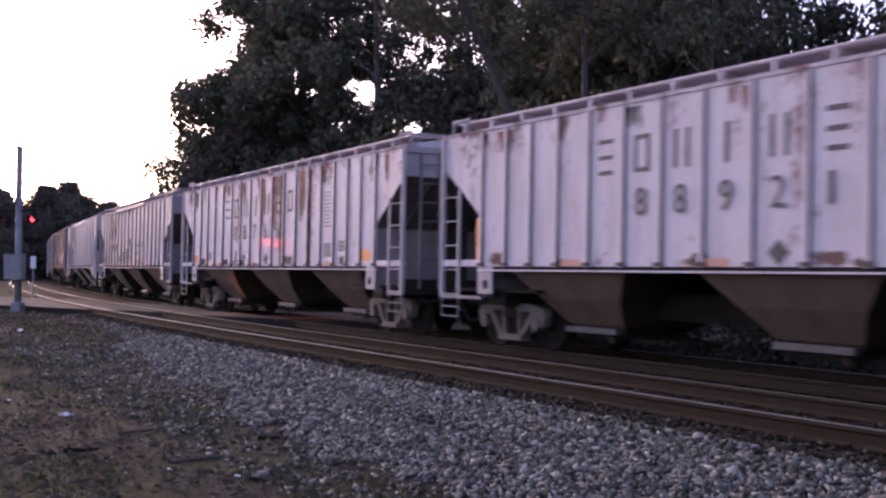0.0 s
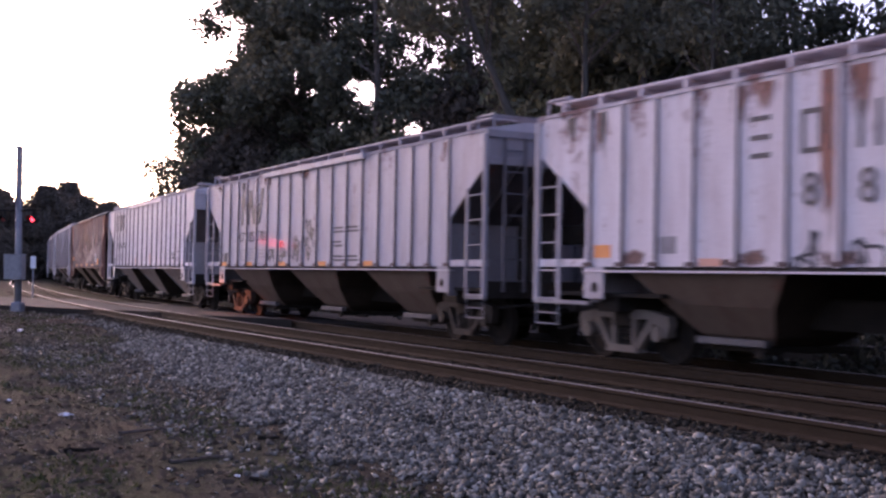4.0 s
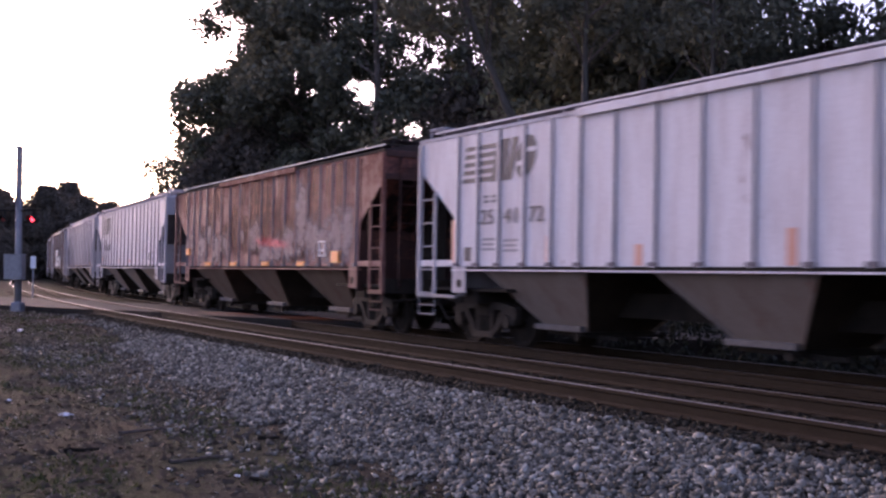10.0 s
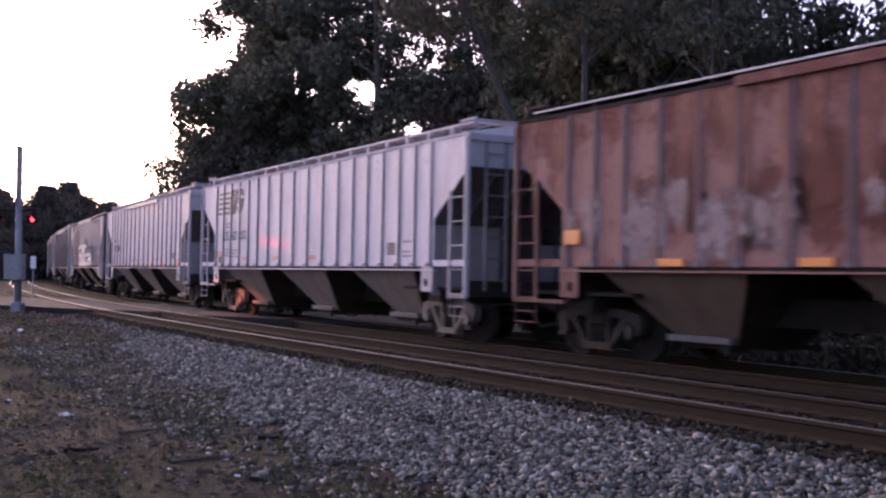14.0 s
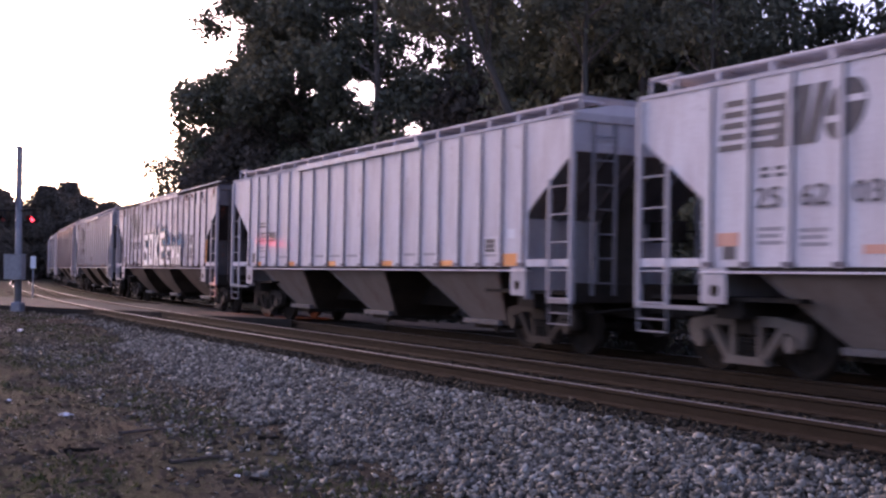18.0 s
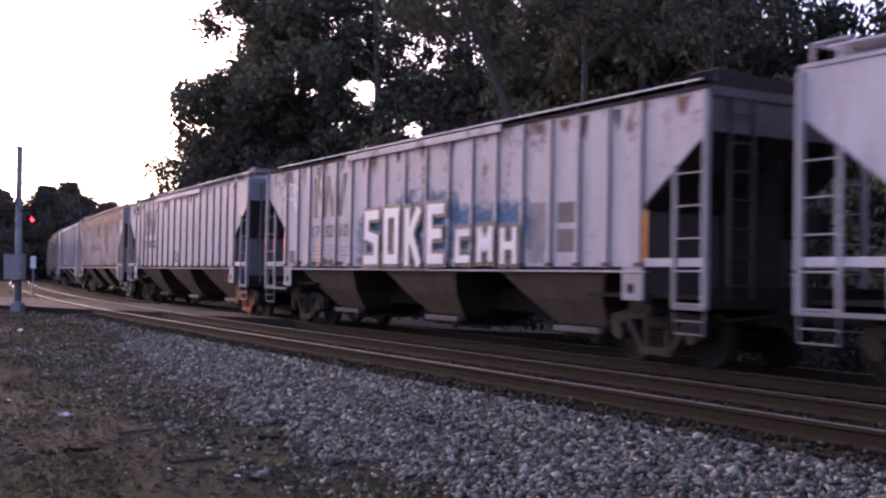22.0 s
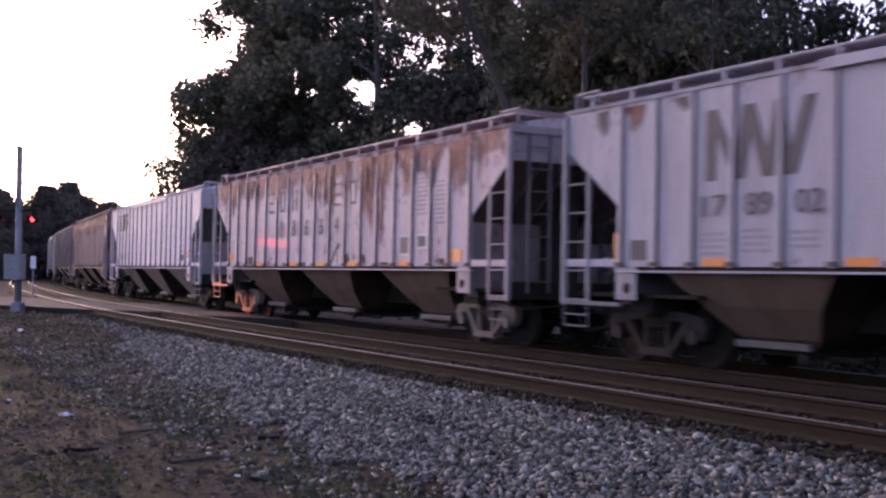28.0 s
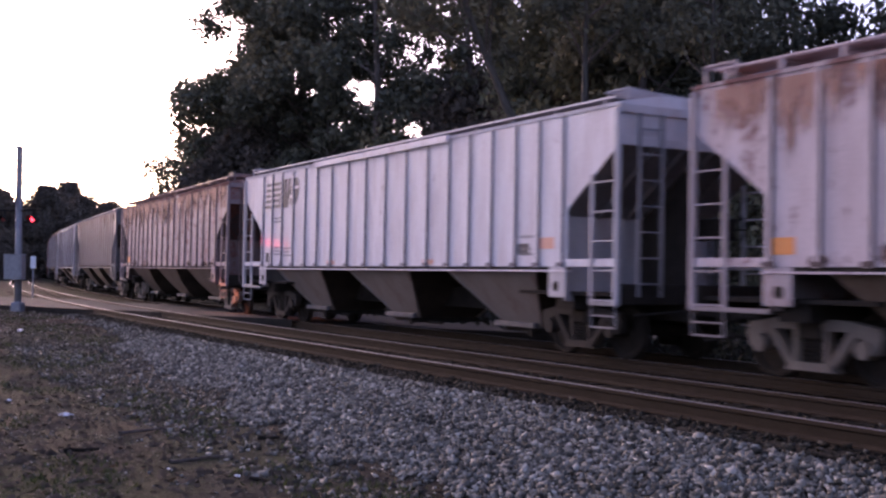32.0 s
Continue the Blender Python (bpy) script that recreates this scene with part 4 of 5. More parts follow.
def stirrup(long=False):
    """The step under the ladder, with the rail to the bolster plate."""
    bm = fresh()
    box(bm, L - (1.42 if long else 0.66), L + 0.03, -W - 0.05, -W + 0.02, 0.96, 1.02)
    for x in (L - 0.62, L - 0.02):
        tube(bm, (x, -W - 0.02, 0.97), (x, -W - 0.02, 0.62), 0.014, seg=6)
    for z in (0.62, 0.80):
        tube(bm, (L - 0.62, -W - 0.02, z), (L - 0.02, -W - 0.02, z), 0.014, seg=6)
    return bm


def bolster_plate():
    """Side plate over the truck; a dark disc stands for its shaded jacking hole."""
    x0, x1, z0, z1 = L - 1.78, L - 1.30, 1.06, SILL + 0.03
    return box(fresh(), x0, x1, -W - 0.03, -W, z0, z1, bevel=0.01)


def jack_hole():
    return tube(fresh(), (L - 1.57, -W - 0.02, 1.24), (L - 1.57, -W - 0.034, 1.24), 0.085, seg=14)


def underframe():
    return box(fresh(), -L - 0.12, L + 0.12, -0.26, 0.26, 0.72, 1.14)


def end_platform():
    return box(fresh(), L - 2.9, L - 0.10, -1.45, 1.45, 1.10, 1.16)


def end_sill():
    return box(fresh(), L - 0.10, L + 0.04, -W + 0.03, W - 0.03, 0.98, 1.30, bevel=0.01)


def body_bolster():
    return box(fresh(), TRUCK_X - 0.25, TRUCK_X + 0.25, -1.4, 1.4, 0.86, 1.10)


def brake_cylinder():
    return tube(fresh(), (-2.6, 0.55, 0.95), (-1.7, 0.55, 0.95), 0.22, seg=12)


def coupler():
    bm = fresh()
    box(bm, L + 0.10, L + 0.62, -0.09, 0.09, 0.80, 0.96, bevel=0.02)
    box(bm, L + 0.58, L + 0.86, -0.17, 0.13, 0.74, 1.02, bevel=0.04)
    tube(bm, (L + 0.15, -0.35, 0.86), (L + 0.55, -0.3, 0.45), 0.03, seg=6)
    tube(bm, (L + 0.55, -0.3, 0.45), (L + 0.95, -0.1, 0.55), 0.03, seg=6)
    tube(bm, (L + 0.08, -1.35, 0.82), (L + 0.4, -0.1, 0.92), 0.02, seg=6)
    return bm


def end_ladder():
    bm = fresh()
    for y in (-1.25, -0.80):
        box(bm, L + 0.045, L + 0.09, y - 0.02, y + 0.02, 1.10, EAVE - 0.15)
    for k in range(7):
        tube(bm, (L + 0.07, -1.25, 1.3 + 0.4 * k), (L + 0.07, -0.80, 1.3 + 0.4 * k), 0.014, seg=6)
    return bm


def brake_gear():
    bm = fresh()
    bmesh.ops.create_cone(bm, cap_ends=False, segments=18, radius1=0.28, radius2=0.28, depth=0.04, matrix=pose(L + 0.22, 0.55, 2.2, 0, 90, 0))
    for k in range(3):
        box(bm, -0.01, 0.01, -0.28, 0.28, -0.015, 0.015, pose(L + 0.22, 0.55, 2.2, 60 * k, 0, 0))
    box(bm, L - 0.55, L + 0.18, 0.42, 0.68, 2.02, 2.38, bevel=0.02)
    tube(bm, (L - 0.2, 0.55, 2.0), (L - 0.2, 0.55, 1.1), 0.02, seg=6)
    return bm


def side_frame():
    """Cast truck side frame: an arched top bar, two slanted struts and the spring basket."""
    bm = fresh()
    y0, y1 = -1.10, -0.94
    prism(bm, [(-1.16, 0.62), (-1.12, 0.74), (-0.62, 0.82), (0.62, 0.82), (1.12, 0.74), (1.16, 0.62), (1.10, 0.42), (0.96, 0.42), (0.92, 0.58), (0.60, 0.68), (-0.60, 0.68), (-0.92, 0.58), (-0.96, 0.42), (-1.10, 0.42)], y0, y1)
    for e in (-1, 1):
        prism(bm, [(e * 0.78, 0.64), (e * 0.66, 0.72), (e * 0.30, 0.24), (e * 0.36, 0.16)], y0 + 0.01, y1 - 0.01)
        prism(bm, [(e * 0.30, 0.22), (e * 0.22, 0.22), (e * 0.22, 0.70), (e * 0.31, 0.70)], y0 + 0.02, y1 - 0.02)
        tube(bm, (e * 0.89, y0 - 0.05, 0.47), (e * 0.89, y1, 0.47), 0.12, seg=12)
    prism(bm, [(-0.42, 0.15), (0.42, 0.15), (0.36, 0.26), (-0.36, 0.26)], y0 - 0.02, y1 + 0.02)
    bmesh.ops.scale(bm, vec=(0.93, 1, 1), verts=bm.verts)
    return bm


def springs():
    bm = fresh()
    rings = [[bm.verts.new((r * math.cos(k * math.pi / 4), -1.02 + r * math.sin(k * math.pi / 4), 0.26 + j * 0.025)) for k in range(8)] for j, r in enumerate([0.06, 0.045] * 6)]
    for a, b in zip(rings, rings[1:]):
        for k in range(8):
            bm.faces.new((a[k], a[(k + 1) % 8], b[(k + 1) % 8], b[k]))
    return bm


def truck_bolster():
    bm = fresh()
    box(bm, -0.20, 0.20, -1.12, 1.12, 0.55, 0.80, bevel=0.03)
    for e in (-1, 1):
        box(bm, e * 0.42 - 0.05, e * 0.42 + 0.05, -0.9, 0.9, 0.36, 0.46)
    return bm


def wheel():
    """A wheelset, round its own axle: lathe profile of tread, flange, plate and hub, twice, on an axle."""
    bm = fresh()
    tube(bm, (0, -1.08, 0), (0, 1.08, 0), 0.08, seg=12)
    prof = [(0.10, 0.79), (0.14, 0.80), (0.36, 0.745), (0.40, 0.79), (0.457, 0.79), (0.462, 0.72), (0.485, 0.695), (0.485, 0.675), (0.40, 0.665), (0.36, 0.705), (0.14, 0.70), (0.10, 0.69)]
    seg = 28
    for e in (-1, 1):
        rings = [[bm.verts.new((r * math.sin(2 * math.pi * k / seg), e * y, r * math.cos(2 * math.pi * k / seg))) for k in range(seg)] for r, y in prof]
        for a, b in zip(rings, rings[1:]):
            for k in range(seg):
                bm.faces.new((a[k], a[(k + 1) % seg], b[(k + 1) % seg], b[k]))
        for k in range(3):
            t = 2 * math.pi * k / 3
            box(bm, -0.035, 0.035, min(e * 1.08, e * 1.10), max(e * 1.08, e * 1.10), 0.03, 0.07, Matrix.Rotation(t, 4, "Y"))
    return bm


def running_board():
    """Outer walkway on the roof, one side: two edge rails with a grating between."""
    bm = fresh()
    z = EAVE + 0.22
    box(bm, -L + 0.25, L - 0.1, -1.40, -0.92, z - 0.022, z)
    return bm


def board_edge():
    z = EAVE + 0.22
    return box(fresh(), -L + 0.25, L - 0.1, -1.45, -1.415, z - 0.012, z + 0.014)


def stanchion():
    bm = fresh()
    box(bm, -0.022, 0.022, -1.445, -1.405, EAVE + 0.02, EAVE + 0.20)
    box(bm, -0.025, 0.025, -1.42, -0.9, EAVE + 0.155, EAVE + 0.195)
    return bm


def low_board():
    bm = fresh()
    z = EAVE + 0.15
    box(bm, -L + 0.3, L - 0.3, -1.44, -0.95, z - 0.03, z)
    for k in range(13):
        x = -L + 0.6 + k * (2 * L - 1.2) / 12
        box(bm, x - 0.03, x + 0.03, -1.44, -1.38, EAVE + 0.02, z - 0.03)
    return bm


def low_edge():
    return box(fresh(), -L + 0.3, L - 0.3, -1.475, -1.44, EAVE + 0.122, EAVE + 0.152)


def roof_edge():
    """Angle along the middle of the eave."""
    return box(fresh(), -3.25, 3.25, -W - 0.085, -W - 0.027, EAVE - 0.11, EAVE + 0.03, bevel=0.008)


def low_end():
    """Short grating at the roof's end, slightly sagging."""
    bm = fresh()
    for k in range(7):
        x = L - 0.56 + k * 0.09
        for j in range(6):
            y0, y1 = -1.44 + 0.48 * j, -0.96 + 0.48 * j
            sag = [0.24 - 0.06 * math.sin((y + 1.44) / 2.88 * math.pi) for y in (y0, y1)]
            tube(bm, (x, y0, EAVE + sag[0]), (x, y1, EAVE + sag[1]), 0.014, seg=4)
    for y in (-1.4, 1.4):
        for x in (L - 0.54, L - 0.04):
            tube(bm, (x, y, EAVE + 0.02), (x, y, EAVE + 0.24), 0.02, seg=6)
        tube(bm, (L - 0.56, y, EAVE + 0.24), (L, y, EAVE + 0.24), 0.022, seg=6)
    return bm


def corner_rail():
    """The raised frame at the roof's end over the ladder."""
    bm = fresh()
    z = EAVE + 0.29
    for x in (L - 0.60, L - 0.04):
        for y in (-1.43, 1.43):
            tube(bm, (x, y, EAVE + 0.02), (x, y, z), 0.026, seg=6)
    for y in (-1.43, 1.43):
        tube(bm, (L - 0.62, y, z), (L - 0.02, y, z), 0.024, seg=6)
    for k in range(8):
        tube(bm, (L - 0.60 + k * 0.08, -1.43, z - 0.02), (L - 0.60 + k * 0.08, 1.43, z - 0.02), 0.012, seg=4)
    return bm


def hatch_trough():
    bm = fresh()
    box(bm, -L + 0.6, L - 0.6, -0.32, 0.32, EAVE + 0.16, EAVE + 0.30, bevel=0.03)
    for k in range(14):
        x = -L + 1.2 + k * 1.15
        box(bm, x - 0.03, x + 0.03, -0.36, 0.36, EAVE + 0.29, EAVE + 0.34)
    return bm


def text_mesh(words, height, width=None, bold=0.0):
    cu = bpy.data.curves.new("writing", "FONT")
    cu.body, cu.align_x, cu.size, cu.extrude, cu.offset = words, "LEFT", height / 0.70, 0.004, bold
    tmp = bpy.data.objects.new("writing", cu)
    scene.collection.objects.link(tmp)
    bpy.context.view_layer.update()
    me = bpy.data.meshes.new_from_object(tmp.evaluated_get(bpy.context.evaluated_depsgraph_get()))
    bpy.data.objects.remove(tmp)
    if width:
        co = np.array([v.co[:] for v in me.vertices])
        me.transform(Matrix.Translation((-co[:, 0].min() * width / np.ptp(co[:, 0]), 0, 0)) @ Matrix.Diagonal((width / np.ptp(co[:, 0]), 1, 1, 1)))
    return me


def letter(words, x, z, height, width, material, car, name="number", out=0.026, bold=0.0):
    me = text_mesh(words, height, width, bold)
    me.materials.clear()
    me.materials.append(material)
    ob = part(name, me, None, car)
    ob.matrix_basis = pose(x, -W - out, z, 90, 0, 0)
    return ob


def plate(name, x0, x1, z0, z1, material, car, out=0.008, label=""):
    bm = fresh()
    box(bm, x0, x1, -W - out, -W - 0.001, z0, z1)
    return part(name, bm, material, car, label)


def hopper_car(boards, label, deep=False, strip=False):
    car = empty("hopper_car", label, "freight car", "cars of the freight train")
    for e in (0, 1):
        turn = pose(0, 0, 0, 0, 0, 180 * e)
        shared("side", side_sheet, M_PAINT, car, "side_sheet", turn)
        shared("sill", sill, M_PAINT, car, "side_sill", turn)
        # The web takes dark steel instead of car paint, for the recess's shade.
        shared("web_s", sill_web, M_UNDER, car, "sill_web", turn, "recess along the side sill with its shade in the colour")
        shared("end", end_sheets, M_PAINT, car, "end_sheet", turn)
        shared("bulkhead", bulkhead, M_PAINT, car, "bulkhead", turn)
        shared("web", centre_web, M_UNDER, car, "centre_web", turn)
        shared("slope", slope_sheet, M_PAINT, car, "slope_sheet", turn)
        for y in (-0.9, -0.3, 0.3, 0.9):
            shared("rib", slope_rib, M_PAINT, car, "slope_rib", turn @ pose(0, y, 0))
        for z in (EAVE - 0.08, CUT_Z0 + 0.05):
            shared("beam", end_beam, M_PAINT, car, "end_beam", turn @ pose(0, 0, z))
        shared("platform", end_platform, M_UNDER, car, "end_platform", turn)
        shared("endsill", end_sill, M_UNDER, car, "end_sill", turn)
        shared("bbolster", body_bolster, M_UNDER, car, "body_bolster", turn)
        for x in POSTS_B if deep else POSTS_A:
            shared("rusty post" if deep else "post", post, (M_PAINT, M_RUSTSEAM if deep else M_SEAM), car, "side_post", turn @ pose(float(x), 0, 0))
        for mir in (0, 1):
            key = "ladder%d" % mir
            flip = Matrix.Diagonal((-1, 1, 1, 1)) if mir else Matrix()

            def mirrored(make):
                def go():
                    bm = make()
                    if mir:
                        bmesh.ops.transform(bm, matrix=flip, verts=bm.verts)
                    return bm
                return go
            lad = shared(key, mirrored(ladder), M_PAINT, car, "ladder", turn)
            sg = -1 if mir else 1
            for q in range(5):
                rung = shared("rung", lambda: tube(fresh(), (-0.31, 0, 0), (0.31, 0, 0), 0.014, seg=6), M_PAINT, lad, "rung")
                rung.matrix_basis = pose(sg * (L - 0.32), -W - 0.03, 1.04 + q * 0.46)
            shared(key + "s", mirrored((lambda: stirrup(True)) if mir else stirrup), M_PAINT, car, "step", turn)
            plate_ob = shared(key + "p", mirrored(bolster_plate), M_PAINT, car, "bolster_plate", turn)
            shared(key + "h", mirrored(jack_hole), M_UNDER, plate_ob, "jacking_hole", None, "dark disc for the shade of a round hole")
        shared("coupler", coupler, M_UNDER, car, "coupler", turn)
        shared("endladder", end_ladder, M_PAINT, car, "end_ladder", turn)
        if boards:
            board = shared("board", running_board, M_PAINT, car, "running_board", turn)
            shared("edge", board_edge, M_PAINT, board, "edge_rail")
            for k in range(17):
                shared("stanchion", stanchion, M_PAINT, board, "stanchion", pose(-L + 0.45 + k * 0.965, 0, 0))
            shared("corner", corner_rail, M_PAINT, car, "roof_end_frame", turn)
        else:
            board = shared("lowboard", low_board, M_ROOF, car, "running_board", turn)
            shared("lowedge", low_edge, M_PAINT, board, "board_edge", None, "thin pale edge")
            shared("lowend", low_end, M_PAINT, car, "roof_end_frame", turn)
        if strip:
            shared("roofedge", roof_edge, M_PAINT, car, "roof_edge", turn)
    shared("roof", roof, M_ROOF, car, "roof")
    shared("trough", hatch_trough, M_PAINT, car, "hatch_cover")
    shared("under", underframe, M_UNDER, car, "centre_sill")
    shared("cyl", brake_cylinder, M_UNDER, car, "brake_cylinder")
    shared("brake", brake_gear, M_UNDER, car, "brake_wheel")
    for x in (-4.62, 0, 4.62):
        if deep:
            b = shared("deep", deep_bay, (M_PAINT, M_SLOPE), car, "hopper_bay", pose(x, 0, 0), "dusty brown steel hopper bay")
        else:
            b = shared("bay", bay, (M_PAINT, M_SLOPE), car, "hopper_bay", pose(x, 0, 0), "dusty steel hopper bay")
        # Dark steel gives the ridge sheets the shade of the deep gaps.
        shared("ridge", ridge_sheet, M_UNDER, b, "ridge_sheet", None, "upper slope sheet with the shade of the recess in its colour")
        shared("gate", gate, M_TRUCK, b, "outlet_gate", None, "grey steel outlet gate")
        for e in (0, 1):
            shared("gaterail", lambda: box(fresh(), -0.66, 0.66, -0.98, -0.86, 0.46, 0.56, bevel=0.01), M_GATE, b, "gate_rail", pose(0, 0, 0, 0, 0, 180 * e), "dull steel rail")
        for e in (() if deep else (0, 1)):
            shared("flange", bay_flange, M_PAINT, b, "flange", pose(0, 0, 0, 0, 0, 180 * e))
            shared("flange_m", lambda: tube(fresh(), (-1.48, -1.53, SILL - 0.05), (-0.52, -0.71, 0.45), 0.025, seg=4), M_PAINT, b, "flange", pose(0, 0, 0, 0, 0, 180 * e))
    for x in (-TRUCK_X, TRUCK_X):
        tr = shared("bolster", truck_bolster, M_UNDER, car, "truck", pose(x, 0, FAR_UP), "four-wheel truck with dusty cast side frames")
        for e in (0, 1):
            shared("frame", side_frame, M_FRAME, tr, "side_frame", pose(0, 0, 0, 0, 0, 180 * e))
            for x in (-0.13, 0.0, 0.13):
                shared("spring", springs, M_TRUCK, tr, "spring", pose(x, 0, 0, 0, 0, 180 * e))
        for w in (-0.83, 0.83):
            shared("wheel", wheel, M_WHEEL, tr, "wheelset", pose(w, 0, 0.457))
    return car


def tint(car, colour, rust, dark=0.5, pale_bays=False, dusty_trucks=False):
    for o in car.children_recursive:
        kind = o.name.split(".")[0]
        # Soot and the shade of the car ends, both put into darker paint.
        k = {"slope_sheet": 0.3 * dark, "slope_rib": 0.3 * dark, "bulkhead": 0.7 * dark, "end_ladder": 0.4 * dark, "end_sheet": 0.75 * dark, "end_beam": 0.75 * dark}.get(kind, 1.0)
        # Steps and bolster plates darkened for the shade they hang in.
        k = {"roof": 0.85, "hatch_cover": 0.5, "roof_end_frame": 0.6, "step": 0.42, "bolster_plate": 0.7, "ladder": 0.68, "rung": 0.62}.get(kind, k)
        if kind == "running_board":
            k = 1.0 if len(o.children) > 2 else 0.45
        boards = kind in ("running_board", "stanchion", "edge_rail", "roof_end_frame", "ladder", "rung", "step")
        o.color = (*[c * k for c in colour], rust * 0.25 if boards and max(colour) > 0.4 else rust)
        if dark <= 0.25 and kind in ("roof", "running_board", "hatch_cover", "roof_end_frame"):
            o.color = (0.05, 0.04, 0.038, 0.0)
        if kind == "side_post" and colour[2] < 0.2:
            o.color = (0.23, 0.105, 0.086, 0.4)
        if kind == "board_edge":
            o.color = (0.72, 0.70, 0.71, 0.0)
        if kind == "side_frame":
            o.color = (0.20, 0.17, 0.14, 0.1) if dusty_trucks else (0.045, 0.037, 0.03, 0.1)
        if kind in ("hopper_bay", "flange"):
            o.color = (0.31, 0.255, 0.22, 0.25) if pale_bays else (0.184, 0.136, 0.102, 0.3)


def panel_x(k, f=0.5, posts=POSTS_B):
    """Along the car: panel k counted from the rear."""
    return float(np.interp(k + f, np.arange(18), posts))


NAME_BARS = (((-0.17, 0.17, 0.49, 0.56), (-0.17, 0.17, 0.24, 0.31), (-0.17, 0.17, 0, 0.07)),
             ((-0.17, -0.10, 0.0, 0.56), (0.10, 0.17, 0.0, 0.56), (-0.10, 0.10, 0.49, 0.56), (-0.10, 0.10, 0, 0.07)),
             ((-0.16, -0.09, 0.0, 0.56), (0.09, 0.16, 0.0, 0.56)),
             ((-0.04, 0.04, 0, 0.56),))


def name_blocks(car, first, shapes="01232012"):
    """A worn company name, one group of plain separate bars a panel."""
    for k, shape in enumerate(shapes):
        x = panel_x(first + k)
        bm = fresh()
        for x0, x1, z0, z1 in NAME_BARS[int(shape)]:
            box(bm, x + x0, x + x1, -W - 0.01, -W - 0.001, 2.98 + z0, 2.98 + z1)
        part("name_block", bm, M_MARK, car, "faded dark bars of a company name")


def stroke(bm, x0, z0, x1, z1, w, k=0):
    """A slanted band with level ends."""
    prism(bm, [(x0 - w / 2, z0), (x0 + w / 2, z0), (x1 + w / 2, z1), (x1 - w / 2, z1)], -W - 0.01 - 0.0007 * k, -W - 0.001)


def zigzag_mark(car, x0, z0, w, h):
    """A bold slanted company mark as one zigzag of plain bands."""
    turns = [(0.05, 0), (0.05, 1), (0.33, 0), (0.42, 1), (0.60, 0), (0.71, 1), (0.80, 0), (0.96, 1)]
    for k, ((ax, az), (bx, bz)) in enumerate(zip(turns, turns[1:])):
        bm = fresh()
        stroke(bm, x0 + ax * w, z0 + az * h, x0 + bx * w, z0 + bz * h, 0.19 if k != 5 else 0.12, k)
        part("mark", bm, M_MARK, car, "dark slanted company mark")


def striped_mark(car, x0, z0, h=0.62):
    """A company mark: five dark bars that run into slanted blocks and a rounded blob."""
    for k in range(5):
        plate("mark_bar", x0 + 0.03 * k, x0 + 1.02 + 0.07 * k, z0 + h * 0.2 * k + 0.02, z0 + h * 0.2 * k + 0.02 + h * 0.11, M_MARK, car, 0.009, "dark bar of a company mark")
    for k, (a, b, w) in enumerate(((1.08, 1.28, 0.20), (1.36, 1.48, 0.20), (1.56, 1.76, 0.18))):
        bm = fresh()
        stroke(bm, x0 + a, z0, x0 + b, z0 + h, w, k)
        part("mark", bm, M_MARK, car, "dark slanted block of a company mark")
    bm = fresh()
    ring = [(x0 + 2.08 + 0.09 * math.sin(q) + 0.30 * math.cos(q), z0 + h * (0.5 + 0.5 * math.sin(q))) for q in np.linspace(0, 2 * math.pi, 20, endpoint=False)]
    prism(bm, ring, -W - 0.01, -W - 0.001)
    part("mark", bm, M_MARK, car, "dark rounded block of a company mark")
    for x, z, w in ((2.12, 0.60, 0.26), (1.80, 0.30, 0.26)):
        plate("mark_gap", x0 + x, x0 + x + w, z0 + h * z, z0 + h * (z + 0.11), M_PALEPAINT, car, 0.0125, "pale gap in the mark")


def data_bars(car, spots, material=None):
    for x, z, w, h in spots:
        n = max(1, int(h / 0.09))
        for k in range(n):
            plate("stencil_bar", x, x + w * (1 - 0.12 * (k % 2)), z + k * 0.09, z + k * 0.09 + 0.05, material or M_MARK, car, 0.006)


def dark_panel(car, x, z, w, h):
    plate("stencil_panel", x, x + w, z, z + h, M_MARK, car, 0.006, "dark stencilled data panel")


GREY, PALE, ROSE, BROWN, COOL = (0.78, 0.72, 0.745), (0.80, 0.76, 0.78), (0.68, 0.575, 0.58), (0.20, 0.10, 0.085), (0.68, 0.65, 0.68)
CARS = []


